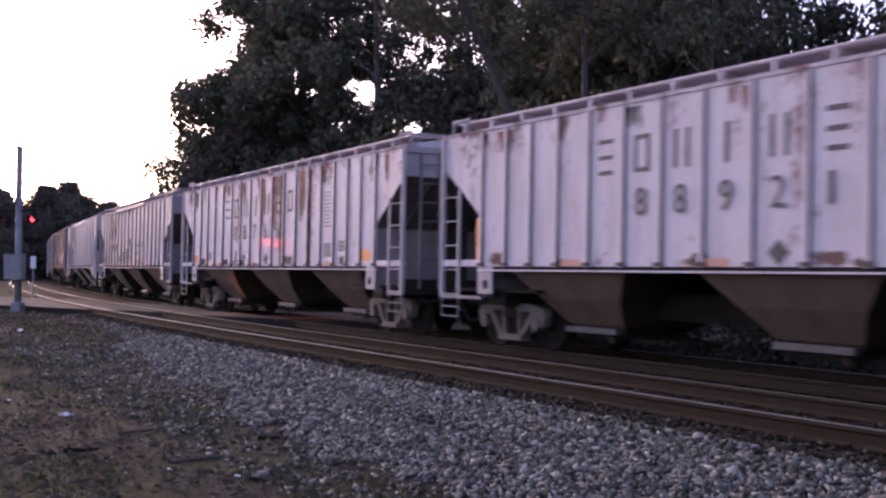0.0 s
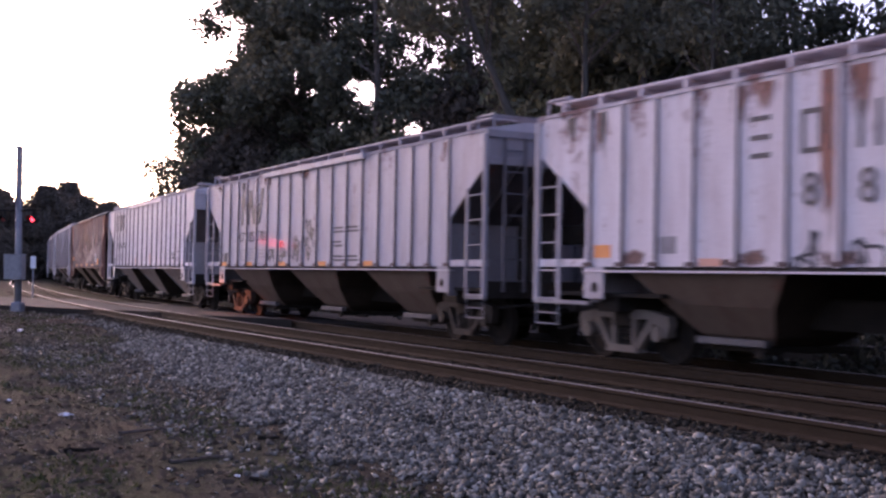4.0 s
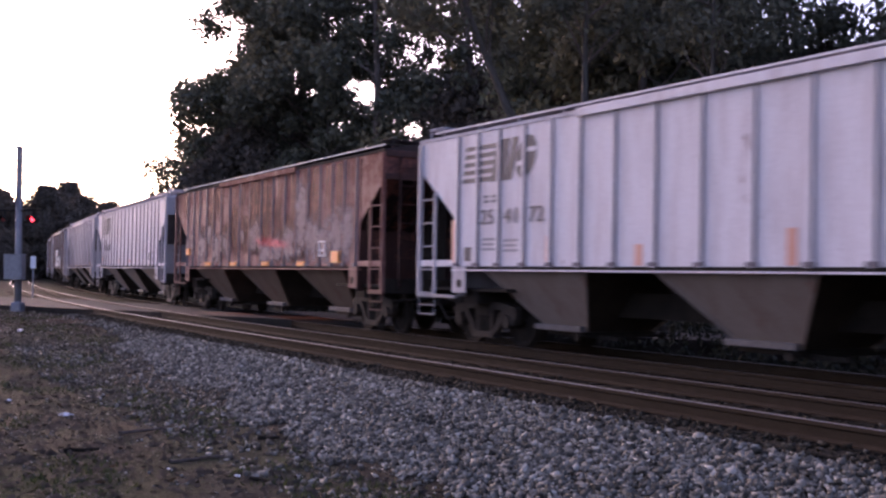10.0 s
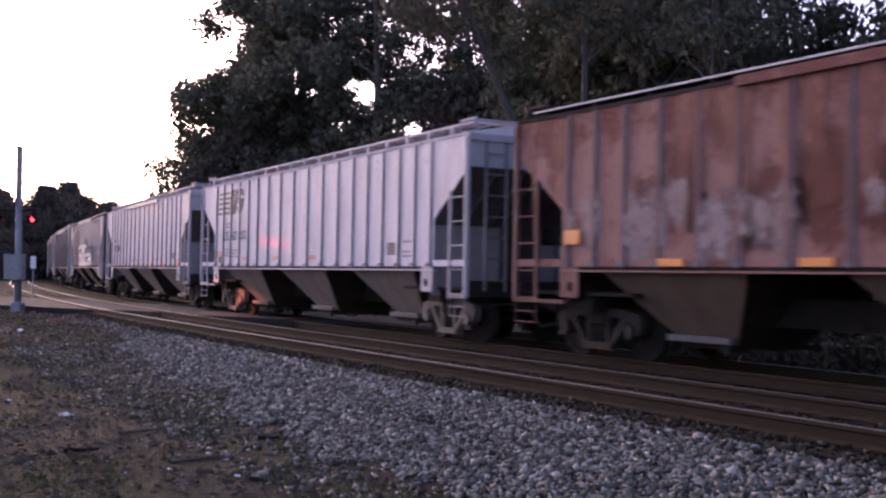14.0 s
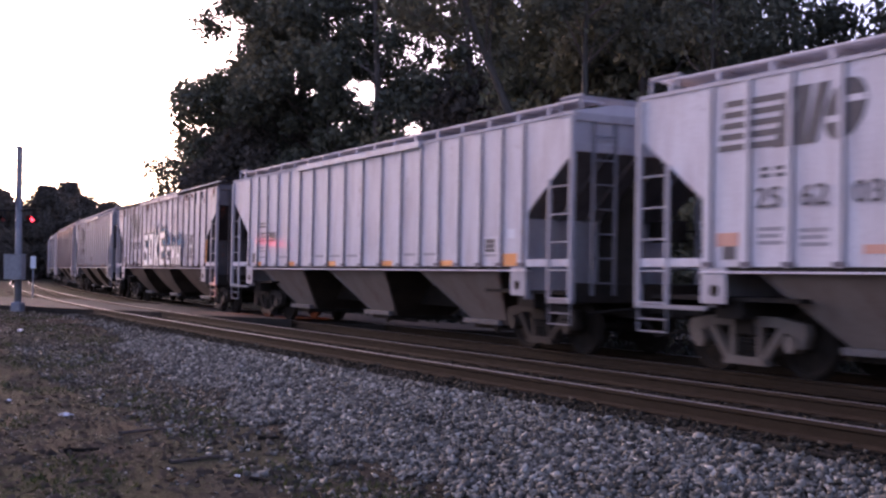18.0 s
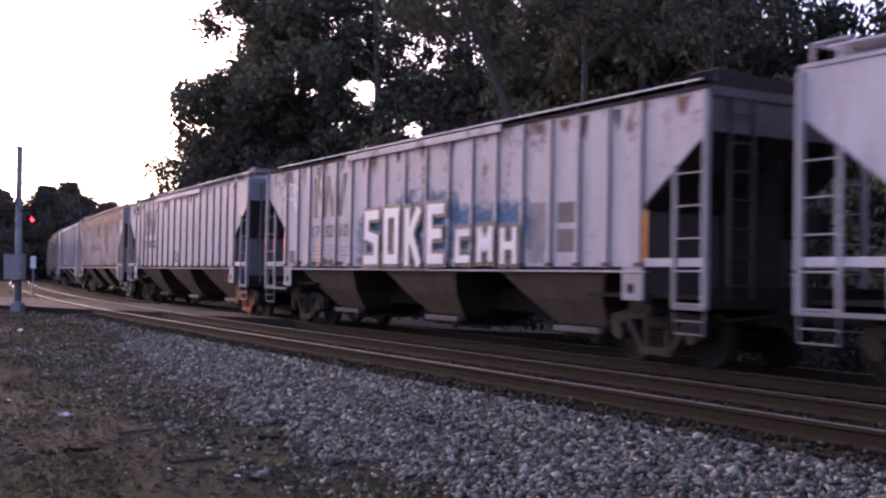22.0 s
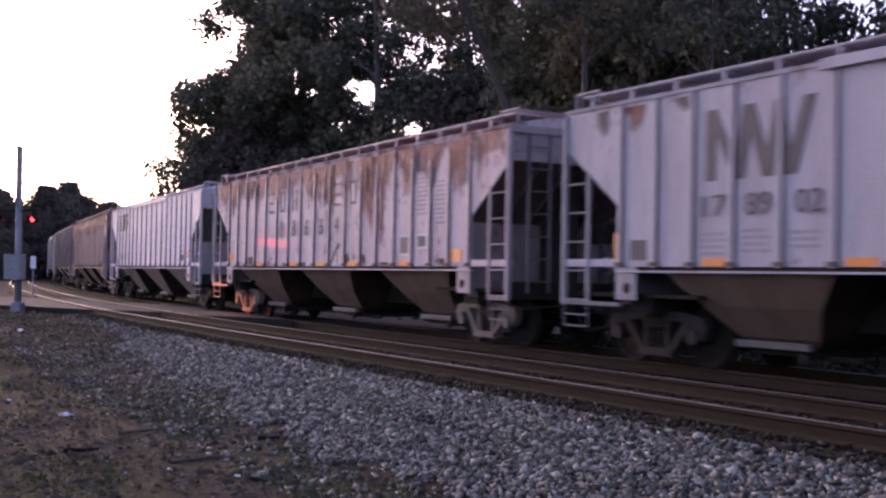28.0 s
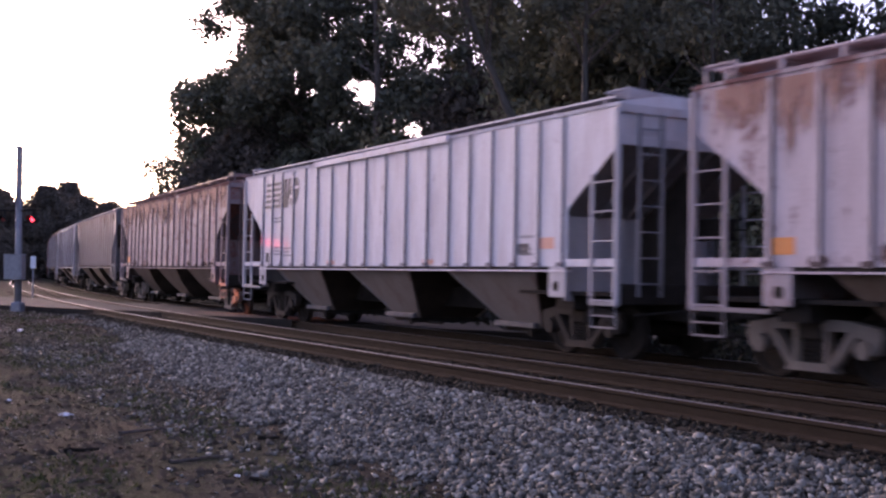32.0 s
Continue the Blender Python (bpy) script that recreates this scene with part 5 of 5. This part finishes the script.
def build_cars():
    specs = [  # raised boards, label, colour, rust
        (1, "light grey covered hopper car with faded dark lettering", GREY, 0.30),
        (1, "light grey covered hopper car with a broad rust streak", GREY, 0.32),
        (1, "pale grey covered hopper car with dark scrawls", (0.54, 0.51, 0.55), 0.22),
        (0, "clean pale covered hopper car with a striped mark", PALE, 0.12),
        (0, "rusty brown covered hopper car with bare patches", (0.35, 0.180, 0.152), 0.50),
        (1, "pale grey covered hopper car with a striped mark and number", PALE, 0.14),
        (1, "light grey covered hopper car with orange reflective tape", COOL, 0.12),
        (0, "grey covered hopper car with white and blue graffiti", (0.62, 0.57, 0.59), 0.30),
        (1, "light grey covered hopper car with a bold slanted mark", (0.52, 0.50, 0.53), 0.20),
        (1, "rose grey covered hopper car with rust running down", ROSE, 0.40),
        (0, "clean white covered hopper car with a dark mark", PALE, 0.12),
        (1, "rust stained rose grey covered hopper car", (0.47, 0.36, 0.355), 0.5),
        (0, "dull grey covered hopper car", (0.30, 0.28, 0.285), 0.25),
        (0, "pale covered hopper car", (0.58, 0.56, 0.58), 0.15),
        (1, "dull grey covered hopper car", (0.33, 0.30, 0.305), 0.35),
        (0, "brown covered hopper car", BROWN, 0.7),
        (0, "grey covered hopper car", (0.45, 0.42, 0.43), 0.3),
    ]
    for boards, label, colour, rust in specs:
        car = hopper_car(boards, label, len(CARS) in (0, 1, 2, 7, 8, 9, 11, 12), len(CARS) in (2, 3, 4, 6, 7, 8, 10, 13))
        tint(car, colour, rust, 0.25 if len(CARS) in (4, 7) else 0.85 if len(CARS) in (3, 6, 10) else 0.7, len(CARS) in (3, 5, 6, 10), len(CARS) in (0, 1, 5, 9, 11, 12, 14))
        CARS.append(car)
    for i, num in ((0, "88921"), (1, "88769"), (9, "88664")):
        name_blocks(CARS[i], 4)
        for k, ch in enumerate(num):
            letter(ch, panel_x(5 + k) - 0.12, 2.33, 0.42, 0.24 if ch != "1" else 0.08, M_MARK, CARS[i])
    for i, num in ((2, ("17", "85", "70")), (7, ("17", "82", "10")), (8, ("17", "89", "02"))):
        zigzag_mark(CARS[i], -5.24, 2.74, 1.86, 0.98)
        for k, ch in enumerate(num):
            letter(ch, panel_x(2 + k) - 0.17, 2.25, 0.30, 0.44, M_MARK, CARS[i])
        data_bars(CARS[i], [(panel_x(2, 0.25), 1.72, 0.5, 0.38), (panel_x(3, 0.2), 1.75, 0.5, 0.38), (panel_x(4, 0.2), 1.8, 0.5, 0.3)], M_FAINT)
        dark_panel(CARS[i], panel_x(0, 0.3), 1.66, 0.35, 0.3)
    for i, num in ((3, ("25", "41", "72")), (5, ("25", "62", "03")), (10, None), (13, None)):
        striped_mark(CARS[i], -6.82, 3.10, 0.74)
        if num:
            for k, ch in enumerate(num):
                letter(ch, panel_x(1 + k, 0.5, POSTS_A) - 0.21, 2.33, 0.27, 0.42, M_MARK, CARS[i])
    for k, ch in enumerate(("178", "388")):
        letter(ch, panel_x(1 + k, 0.5, POSTS_A) - 0.28, 2.22, 0.27, 0.56, M_MARK, CARS[6])
    data_bars(CARS[6], [(panel_x(1, 0.5, POSTS_A) - 0.2, 2.62, 0.4, 0.18)])
    # graffiti
    car = CARS[7]
    x = -L + 6.15
    def spray(x0, z0, w, h, out):
        plate("paint_cloud", x0, x0 + w, max(SILL, z0), z0 + h, M_SPRAY, car, out, "cloud of blue spray paint")
    spray(x - 0.6, SILL - 0.1, 1.6, 1.5, 0.006)
    spray(x + 1.2, SILL - 0.1, 1.4, 1.8, 0.008)
    spray(x + 2.3, SILL - 0.1, 1.9, 1.8, 0.010)
    spray(x + 3.4, SILL + 0.2, 2.0, 1.1, 0.012)
    spray(x + 4.6, SILL + 0.2, 2.0, 1.1, 0.014)
    STROKES = {"S": ((1, 1, 0, 1), (0, 1, 0, 0.55), (0, 0.55, 1, 0.45), (1, 0.45, 1, 0), (1, 0, 0, 0)), "O": ((0, 0, 0, 1), (0, 1, 1, 1), (1, 1, 1, 0), (1, 0, 0, 0)),
               "K": ((0, 0, 0, 1), (0.1, 0.45, 0.95, 1), (0.3, 0.55, 1, 0)), "E": ((0, 0, 0, 1), (0, 1, 1, 1), (0, 0.5, 0.8, 0.5), (0, 0, 1, 0)),
               "C": ((1, 1, 0, 1), (0, 1, 0, 0), (0, 0, 1, 0)), "M": ((0, 0, 0, 1), (0, 1, 0.5, 0.4), (0.5, 0.4, 1, 1), (1, 1, 1, 0)), "H": ((0, 0, 0, 1), (0, 0.5, 1, 0.5), (1, 1, 1, 0))}

    def bold(ch, x0, z0, w, h, thick, material, name, out):
        """Square-cut graffiti letter, stroke by stroke."""
        bm = fresh()
        for k, (ax, az, bx, bz) in enumerate(STROKES[ch]):
            a, b = Vector((x0 + w * ax, 0, z0 + h * az)), Vector((x0 + w * bx, 0, z0 + h * bz))
            half = (b - a).length / 2 + thick / 2
            m = pose((a.x + b.x) / 2, 0, (a.z + b.z) / 2) @ Matrix.Rotation(-math.atan2(b.z - a.z, b.x - a.x), 4, "Y")
            box(bm, -half, half, -W - out - 0.0006 * k, -W - out + 0.004, -thick / 2, thick / 2, m)
        part(name, bm, material, car)
    for word, x0, step, h, w, thick in (("SOKE", x + 0.15, 0.95, 0.98, 0.48, 0.20), ("CMH", x + 4.1, 0.78, 0.50, 0.38, 0.14)):
        for k, ch in enumerate(word):
            z0 = SILL + 0.17 + 0.02 * math.sin(k * 2.3)
            bold(ch, x0 + step * k, z0, w, h, thick + 0.15, M_BLACK, "graffiti_outline", 0.076)
            bold(ch, x0 + step * k, z0, w, h, thick, M_WHITE, "graffiti_letter", 0.084)
    for k, (px, z, w, h) in enumerate(((4.05, 1.85, 0.55, 0.8), (4.93, 2.28, 0.52, 0.34), (4.93, 1.80, 0.52, 0.38), (4.15, 1.62, 0.4, 0.3))):
        plate("paint_patch", px, px + w, z, z + h, M_RUB if k % 3 == 0 else M_SCUFF, car, 0.004 + 0.001 * k, "dark rubbed paint patch")
    # reflective tape along the sill, squares near the ends, uprights beside the posts
    def tape(i, x0, x1, z0=SILL + 0.04, z1=SILL + 0.15, material=M_ORANGE, out=0.01):
        plate("reflector", x0, x1, z0, z1, material, CARS[i], out, "orange reflective tape" if material is M_ORANGE else "faded orange reflective tape")
    for i, starts, w in ((6, (-6.45, -4.0, -1.42, 1.53, 4.1), 0.46), (4, (-4.75, -2.15, 0.70, 3.40), 0.52), (2, (-7.0, -4.7, -2.1, 0.6, 3.2), 0.46),
                         (8, (-5.3, -2.9, 1.05, 4.5), 0.46), (9, (-4.6, -2.1, -0.3, 1.6, 4.15), 0.48), (1, (4.1, -1.5, -4.6), 0.42), (0, (-4.62, -1.35), 0.5)):
        for x in starts:
            tape(i, x, x + w, material=M_PINKTAPE if i in (0, 1) else M_ORANGE, out=0.062 if i == 4 else 0.01)
    for i, x0, z0, w, h in ((6, 6.37, 1.57, 0.43, 0.22), (4, -6.98, 1.92, 0.38, 0.23), (4, 5.66, 1.64, 0.44, 0.28), (9, -7.0, 1.72, 0.38, 0.22), (9, 6.35, 1.65, 0.42, 0.24),
                            (1, 6.35, 1.68, 0.46, 0.25), (1, -6.9, 1.7, 0.4, 0.2), (11, -7.0, 1.72, 0.45, 0.24)):
        tape(i, x0, x0 + w, z0, z0 + h, out=0.062 if i == 4 else 0.01)
    for i, x0, z0, w, h in ((5, -6.84, 1.84, 0.40, 0.18), (5, -4.46, 1.72, 0.42, 0.11), (5, -1.98, 1.72, 0.44, 0.12), (5, 0.6, 1.72, 0.44, 0.12), (10, 6.33, 1.86, 0.42, 0.19), (10, 2.2, 1.60, 0.45, 0.10), (10, -2.6, 1.60, 0.45, 0.10)):
        tape(i, x0, x0 + w, z0, z0 + h, M_PINKTAPE)
    for i, x0, top in ((3, -7.18, 2.45), (3, -4.12, 2.08), (3, -1.85, 1.9), (3, 1.06, 2.06), (3, 4.60, 2.06), (3, 6.84, 2.50), (0, -7.20, 2.45), (7, -7.2, 2.4), (7, -4.92, 2.05), (7, 7.03, 2.4), (8, -7.16, 2.08)):
        tape(i, x0, x0 + 0.16, SILL + 0.05, top, M_PINKTAPE if i == 3 else M_ORANGE, 0.012)
    # data panels and stencils
    for i, x0, z0, w, h in ((6, 5.74, 1.82, 0.34, 0.24), (3, 5.04, 1.80, 0.38, 0.27), (5, 5.04, 1.80, 0.38, 0.27), (10, 5.66, 1.76, 0.36, 0.20), (9, 4.22, 1.83, 0.36, 0.34), (9, 4.99, 1.96, 0.34, 0.22), (1, 5.02, 1.90, 0.36, 0.26), (0, 5.02, 1.90, 0.36, 0.26)):
        dark_panel(CARS[i], x0, z0, w, h)
        plate("sticker", x0 - 0.05, x0 + w + 0.05, z0 - 0.04, z0 + h + 0.04, M_WHITE if i in (1, 3) else M_PALEPAINT, CARS[i], 0.004)
        for k in range(2 if i in (1, 3, 6) else 0):
            plate("stencil_bar", x0 + 0.03, x0 + w - 0.04, z0 + h * (0.25 + 0.35 * k), z0 + h * (0.33 + 0.35 * k), M_FAINT, CARS[i], 0.009)
    for i in (3, 5, 6, 10):
        dark_panel(CARS[i], -6.72, 1.66, 0.24, 0.26)
    plate("paint_patch", 4.14, 4.62, 1.78, 2.12, M_RUB, CARS[1], 0.005, "rubbed grey paint patch")
    plate("paint_patch", -5.4, -5.05, 1.75, 2.0, M_RUB, CARS[1], 0.005, "rubbed grey paint patch")
    plate("sticker", 6.50, 6.72, 2.06, 2.22, M_WHITE, CARS[6], 0.006)
    data_bars(CARS[6], [(panel_x(k, 0.2, POSTS_A), 1.78, 0.5, 0.14) for k in (1, 3, 6, 7, 8, 11, 12)] + [(panel_x(1, 0.2, POSTS_A), 1.95, 0.4, 0.2), (panel_x(15, 0.2, POSTS_A), 1.74, 0.4, 0.15)], M_FAINT)
    for i in (3, 5, 10):
        data_bars(CARS[i], [(panel_x(1, 0.25, POSTS_A), 1.85, 0.42, 0.28), (panel_x(2, 0.2, POSTS_A), 1.82, 0.45, 0.28), (panel_x(15, 0.25, POSTS_A), 1.75, 0.4, 0.18), (panel_x(15, 0.25, POSTS_A), 2.05, 0.4, 0.1)], M_FAINT)
        data_bars(CARS[i], [(panel_x(1, 0.3, POSTS_A), 2.72, 0.16, 0.24), (panel_x(1, 0.65, POSTS_A), 2.72, 0.16, 0.24)])
    for i, k0, z in ((9, 14, 2.6), (9, 15, 2.4), (1, 13, 2.5)):
        data_bars(CARS[i], [(panel_x(k0, 0.25), z, 0.42, 0.9)], M_FAINT)
    for k, (z, w) in enumerate(((2.35, 0.6), (2.02, 0.5), (1.68, 0.62))):
        data_bars(CARS[2], [(panel_x(10, 0.15), z, w, 0.18)])
        if k != 1:
            data_bars(CARS[2], [(panel_x(11, 0.1), z, w, 0.18)])

    def scrawl(i, x, z, w, h, seed, material, thick=0.022):
        """Spray-can loops as a flat band."""
        rnd = random.Random(seed)
        bm = fresh()
        ph = [rnd.uniform(0, 6.3) for _ in range(4)]
        pts = []
        for k in range(46):
            q = k / 45
            pts.append((x + w * (0.5 + 0.30 * math.sin(q * 9 + ph[0]) + 0.2 * math.sin(q * 17 + ph[1])), z + h * (0.5 + 0.34 * math.cos(q * 11 + ph[2]) + 0.16 * math.sin(q * 23 + ph[3]))))
        last = None
        for k, (ax, az) in enumerate(pts):
            p, q = pts[max(0, k - 1)], pts[min(45, k + 1)]
            d = Vector((q[0] - p[0], q[1] - p[1])).normalized() * thick
            row = [bm.verts.new((ax + sx * d.y, -W - y - 0.0001 * k, az - sx * d.x)) for sx, y in ((-1, 0.006), (1, 0.006), (1, 0.002), (-1, 0.002))]
            if last:
                for j in range(4):
                    bm.faces.new((last[j], last[(j + 1) % 4], row[(j + 1) % 4], row[j]))
            last = row
        part("scrawl", bm, material, CARS[i], "spray-paint scrawl")
    for i, k, z, w, h in ((1, 5, 1.48, 0.5, 0.55), (1, 6, 1.48, 0.55, 0.5), (9, 9, 1.6, 0.6, 0.6), (8, 8, 1.6, 0.8, 0.5)):
        scrawl(i, panel_x(k, 0.15), z, w, h, i * 31 + k, M_BLACK)
    for k, (x, z, w, h) in enumerate(((-3.0, 1.62, 0.5, 0.4), (-2.15, 1.62, 0.55, 0.35), (-2.1, 1.85, 0.45, 0.4), (-1.22, 1.66, 0.34, 0.5), (-0.9, 1.66, 0.34, 0.5), (-1.1, 2.0, 0.55, 0.4), (-0.35, 1.66, 0.5, 0.7), (0.0, 1.9, 0.5, 0.6), (-0.3, 2.2, 0.75, 0.55))):
        scrawl(2, x, z, w, h, 90 + k, M_BLACK, 0.026)
    scrawl(7, panel_x(0, -1.2), 2.9, 0.9, 0.8, 5, M_WHITE)
    for i in (0, 1):
        bm = fresh()
        tube(bm, (panel_x(8), -W - 0.008, 1.75), (panel_x(8), -W, 1.75), 0.18, seg=4)
        part("diamond", bm, M_MARK, CARS[i], "dark diamond stencil")

    # rust and grime running down from the roof edge
    rnd = random.Random(77)

    def streak(i, x, w, length, material, out):
        plate("rust_streak" if material is not M_SOOT else "grime_streak", x, x + w, EAVE - 0.1 - length, EAVE - 0.1, material, CARS[i], out)
    for i, count, longest in ((0, 14, 0.7), (1, 14, 0.8), (7, 16, 0.5), (8, 8, 0.5), (9, 20, 1.3), (11, 18, 1.4), (2, 8, 0.5), (12, 10, 0.8), (14, 16, 1.0), (4, 20, 2.2)):
        for k in range(count):
            w = rnd.uniform(0.12, 0.55)
            streak(i, rnd.uniform(-L + 0.1, L - 0.7), w, longest * rnd.uniform(0.35, 1.0), M_RUSTY if i == 4 else M_STREAK if rnd.random() < 0.8 else M_SOOT, 0.004 + 0.0006 * k)
    for k, (x, w, length) in enumerate(((0.92, 0.50, 2.5), (1.02, 0.36, 2.5), (0.45, 0.5, 1.5), (2.92, 0.42, 2.5), (2.98, 0.32, 2.5), (2.35, 0.55, 1.3), (-2.55, 0.32, 2.4), (-0.4, 0.3, 1.6))):
        streak(1, x, w, length, M_BAND if length == 2.5 else M_RUSTY, 0.014 + 0.001 * k)
    for k, (x, w, length) in enumerate(((2.55, 0.42, 1.9), (3.18, 0.26, 2.1), (2.2, 0.4, 1.3), (4.2, 0.5, 1.0), (5.1, 0.6, 0.9), (6.2, 0.7, 1.0), (1.2, 0.5, 0.8), (-0.8, 0.6, 0.7), (0.3, 0.5, 1.2))):
        streak(9, x, w, length, M_RUSTY, 0.018 + 0.001 * k)
    for i in (9, 11):
        for k in range(15):
            streak(i, -L + 0.2 + k * 1.1, 1.3, 0.75 + 0.25 * math.sin(k * 2.1), M_BLOOM, 0.030 + 0.0006 * k)
    for k in range(16):
        x, w = rnd.uniform(-L + CUT_X, L - CUT_X - 0.5), rnd.uniform(0.25, 0.6)
        streak(4, x, w, rnd.uniform(1.6, 2.6), M_RUSTY, 0.02 + 0.0007 * k)
    for k in range(16):
        j = (2, 5, 6, 7, 7, 8, 8, 9, 9, 10, 10, 11, 12, 3, 13, 6)[k]
        z = SILL + rnd.uniform(0.1, 1.3)
        plate("rust_patch", panel_x(j, 0.02), panel_x(j, 0.98), z, min(EAVE - 0.12, z + rnd.uniform(1.0, 1.9)), M_DEEP, CARS[4], 0.0150 + 0.0004 * k)
    for k in range(20):
        x, w, z = rnd.uniform(-L + CUT_X, L - CUT_X - 0.8), rnd.uniform(0.3, 0.85), rnd.uniform(SILL + 0.05, SILL + 0.6)
        plate("bare_patch", x, x + w, z, z + rnd.uniform(0.5, 1.3), M_BARE, CARS[4], 0.034 + 0.0007 * k)
    for k, top in ((9, 2.1), (10, 2.3), (11, 2.5), (12, 3.75), (13, 2.75), (14, 2.6), (15, 2.95), (16, 2.9), (2, 2.6), (4, 2.4)):
        a, b = panel_x(k, -0.2, POSTS_A), panel_x(k, 1.2, POSTS_A)
        plate("bare_patch", a, b, SILL + 0.04, top + 0.2, M_LILAC, CARS[4], 0.040 + 0.0007 * k)
    for x0, x1, z0, z1 in ((4.86, 5.26, 1.80, 1.83), (4.86, 5.26, 1.93, 1.96), (4.86, 5.26, 2.14, 2.17), (4.86, 4.89, 1.83, 2.14), (5.23, 5.26, 1.83, 2.14)):
        plate("stencil_bar", x0, x1, z0, z1, M_WHITE, CARS[4], 0.058)
    for i in (0, 1, 9, 11, 7):
        for k in range(8):
            w = rnd.uniform(0.3, 0.8)
            x = rnd.uniform(-L + CUT_X, L - CUT_X - w)
            plate("rust_patch", x, x + w, SILL + 0.03, SILL + 0.03 + rnd.uniform(0.10, 0.32), M_PATCH, CARS[i], 0.003 + 0.0007 * k)


build_cars()


# ---- what moves ----
def run(t):
    """How far the train has come at t seconds."""
    gain = np.interp(t, (0, 2, 4, 7.8, 11.3, 14.5, 18.1, 21.5, 24.9, 28.3, 32), (0.06, 0.06, 0.09, 0.31, 0.62, 0.84, 0.87, 0.75, 0.50, 0.31, 0.09))
    return 5.396 * (t - 16) + 0.000239 * (t * t - 256) + float(gain)


def car_pose(i, t):
    s = 84.9 + 9.225 - PITCH * i + run(t)
    ax, ay, _ = at(s - TRUCK_X, CENTRE_FAR)
    bx, by, _ = at(s + TRUCK_X, CENTRE_FAR)
    return pose((ax + bx) / 2, (ay + by) / 2, 0, 0, 0, math.degrees(math.atan2(by - ay, bx - ax)))


def motions():
    times = [k * 1.0 for k in range(33)]
    ticks = [k * 0.1 for k in range(321)]
    turn = [math.degrees(run(t) / 0.457) for t in ticks]
    for i, car in enumerate(CARS):
        walk(car, [(t, car_pose(i, t)) for t in times])
        for truck in car.children:
            for w in truck.children:
                if w.name.startswith("wheelset"):
                    x = w.matrix_basis.translation.x
                    walk(w, [(t, pose(x, 0, 0.457) @ Matrix.Rotation(radians(a), 4, "Y")) for t, a in zip(ticks, turn)])


motions()
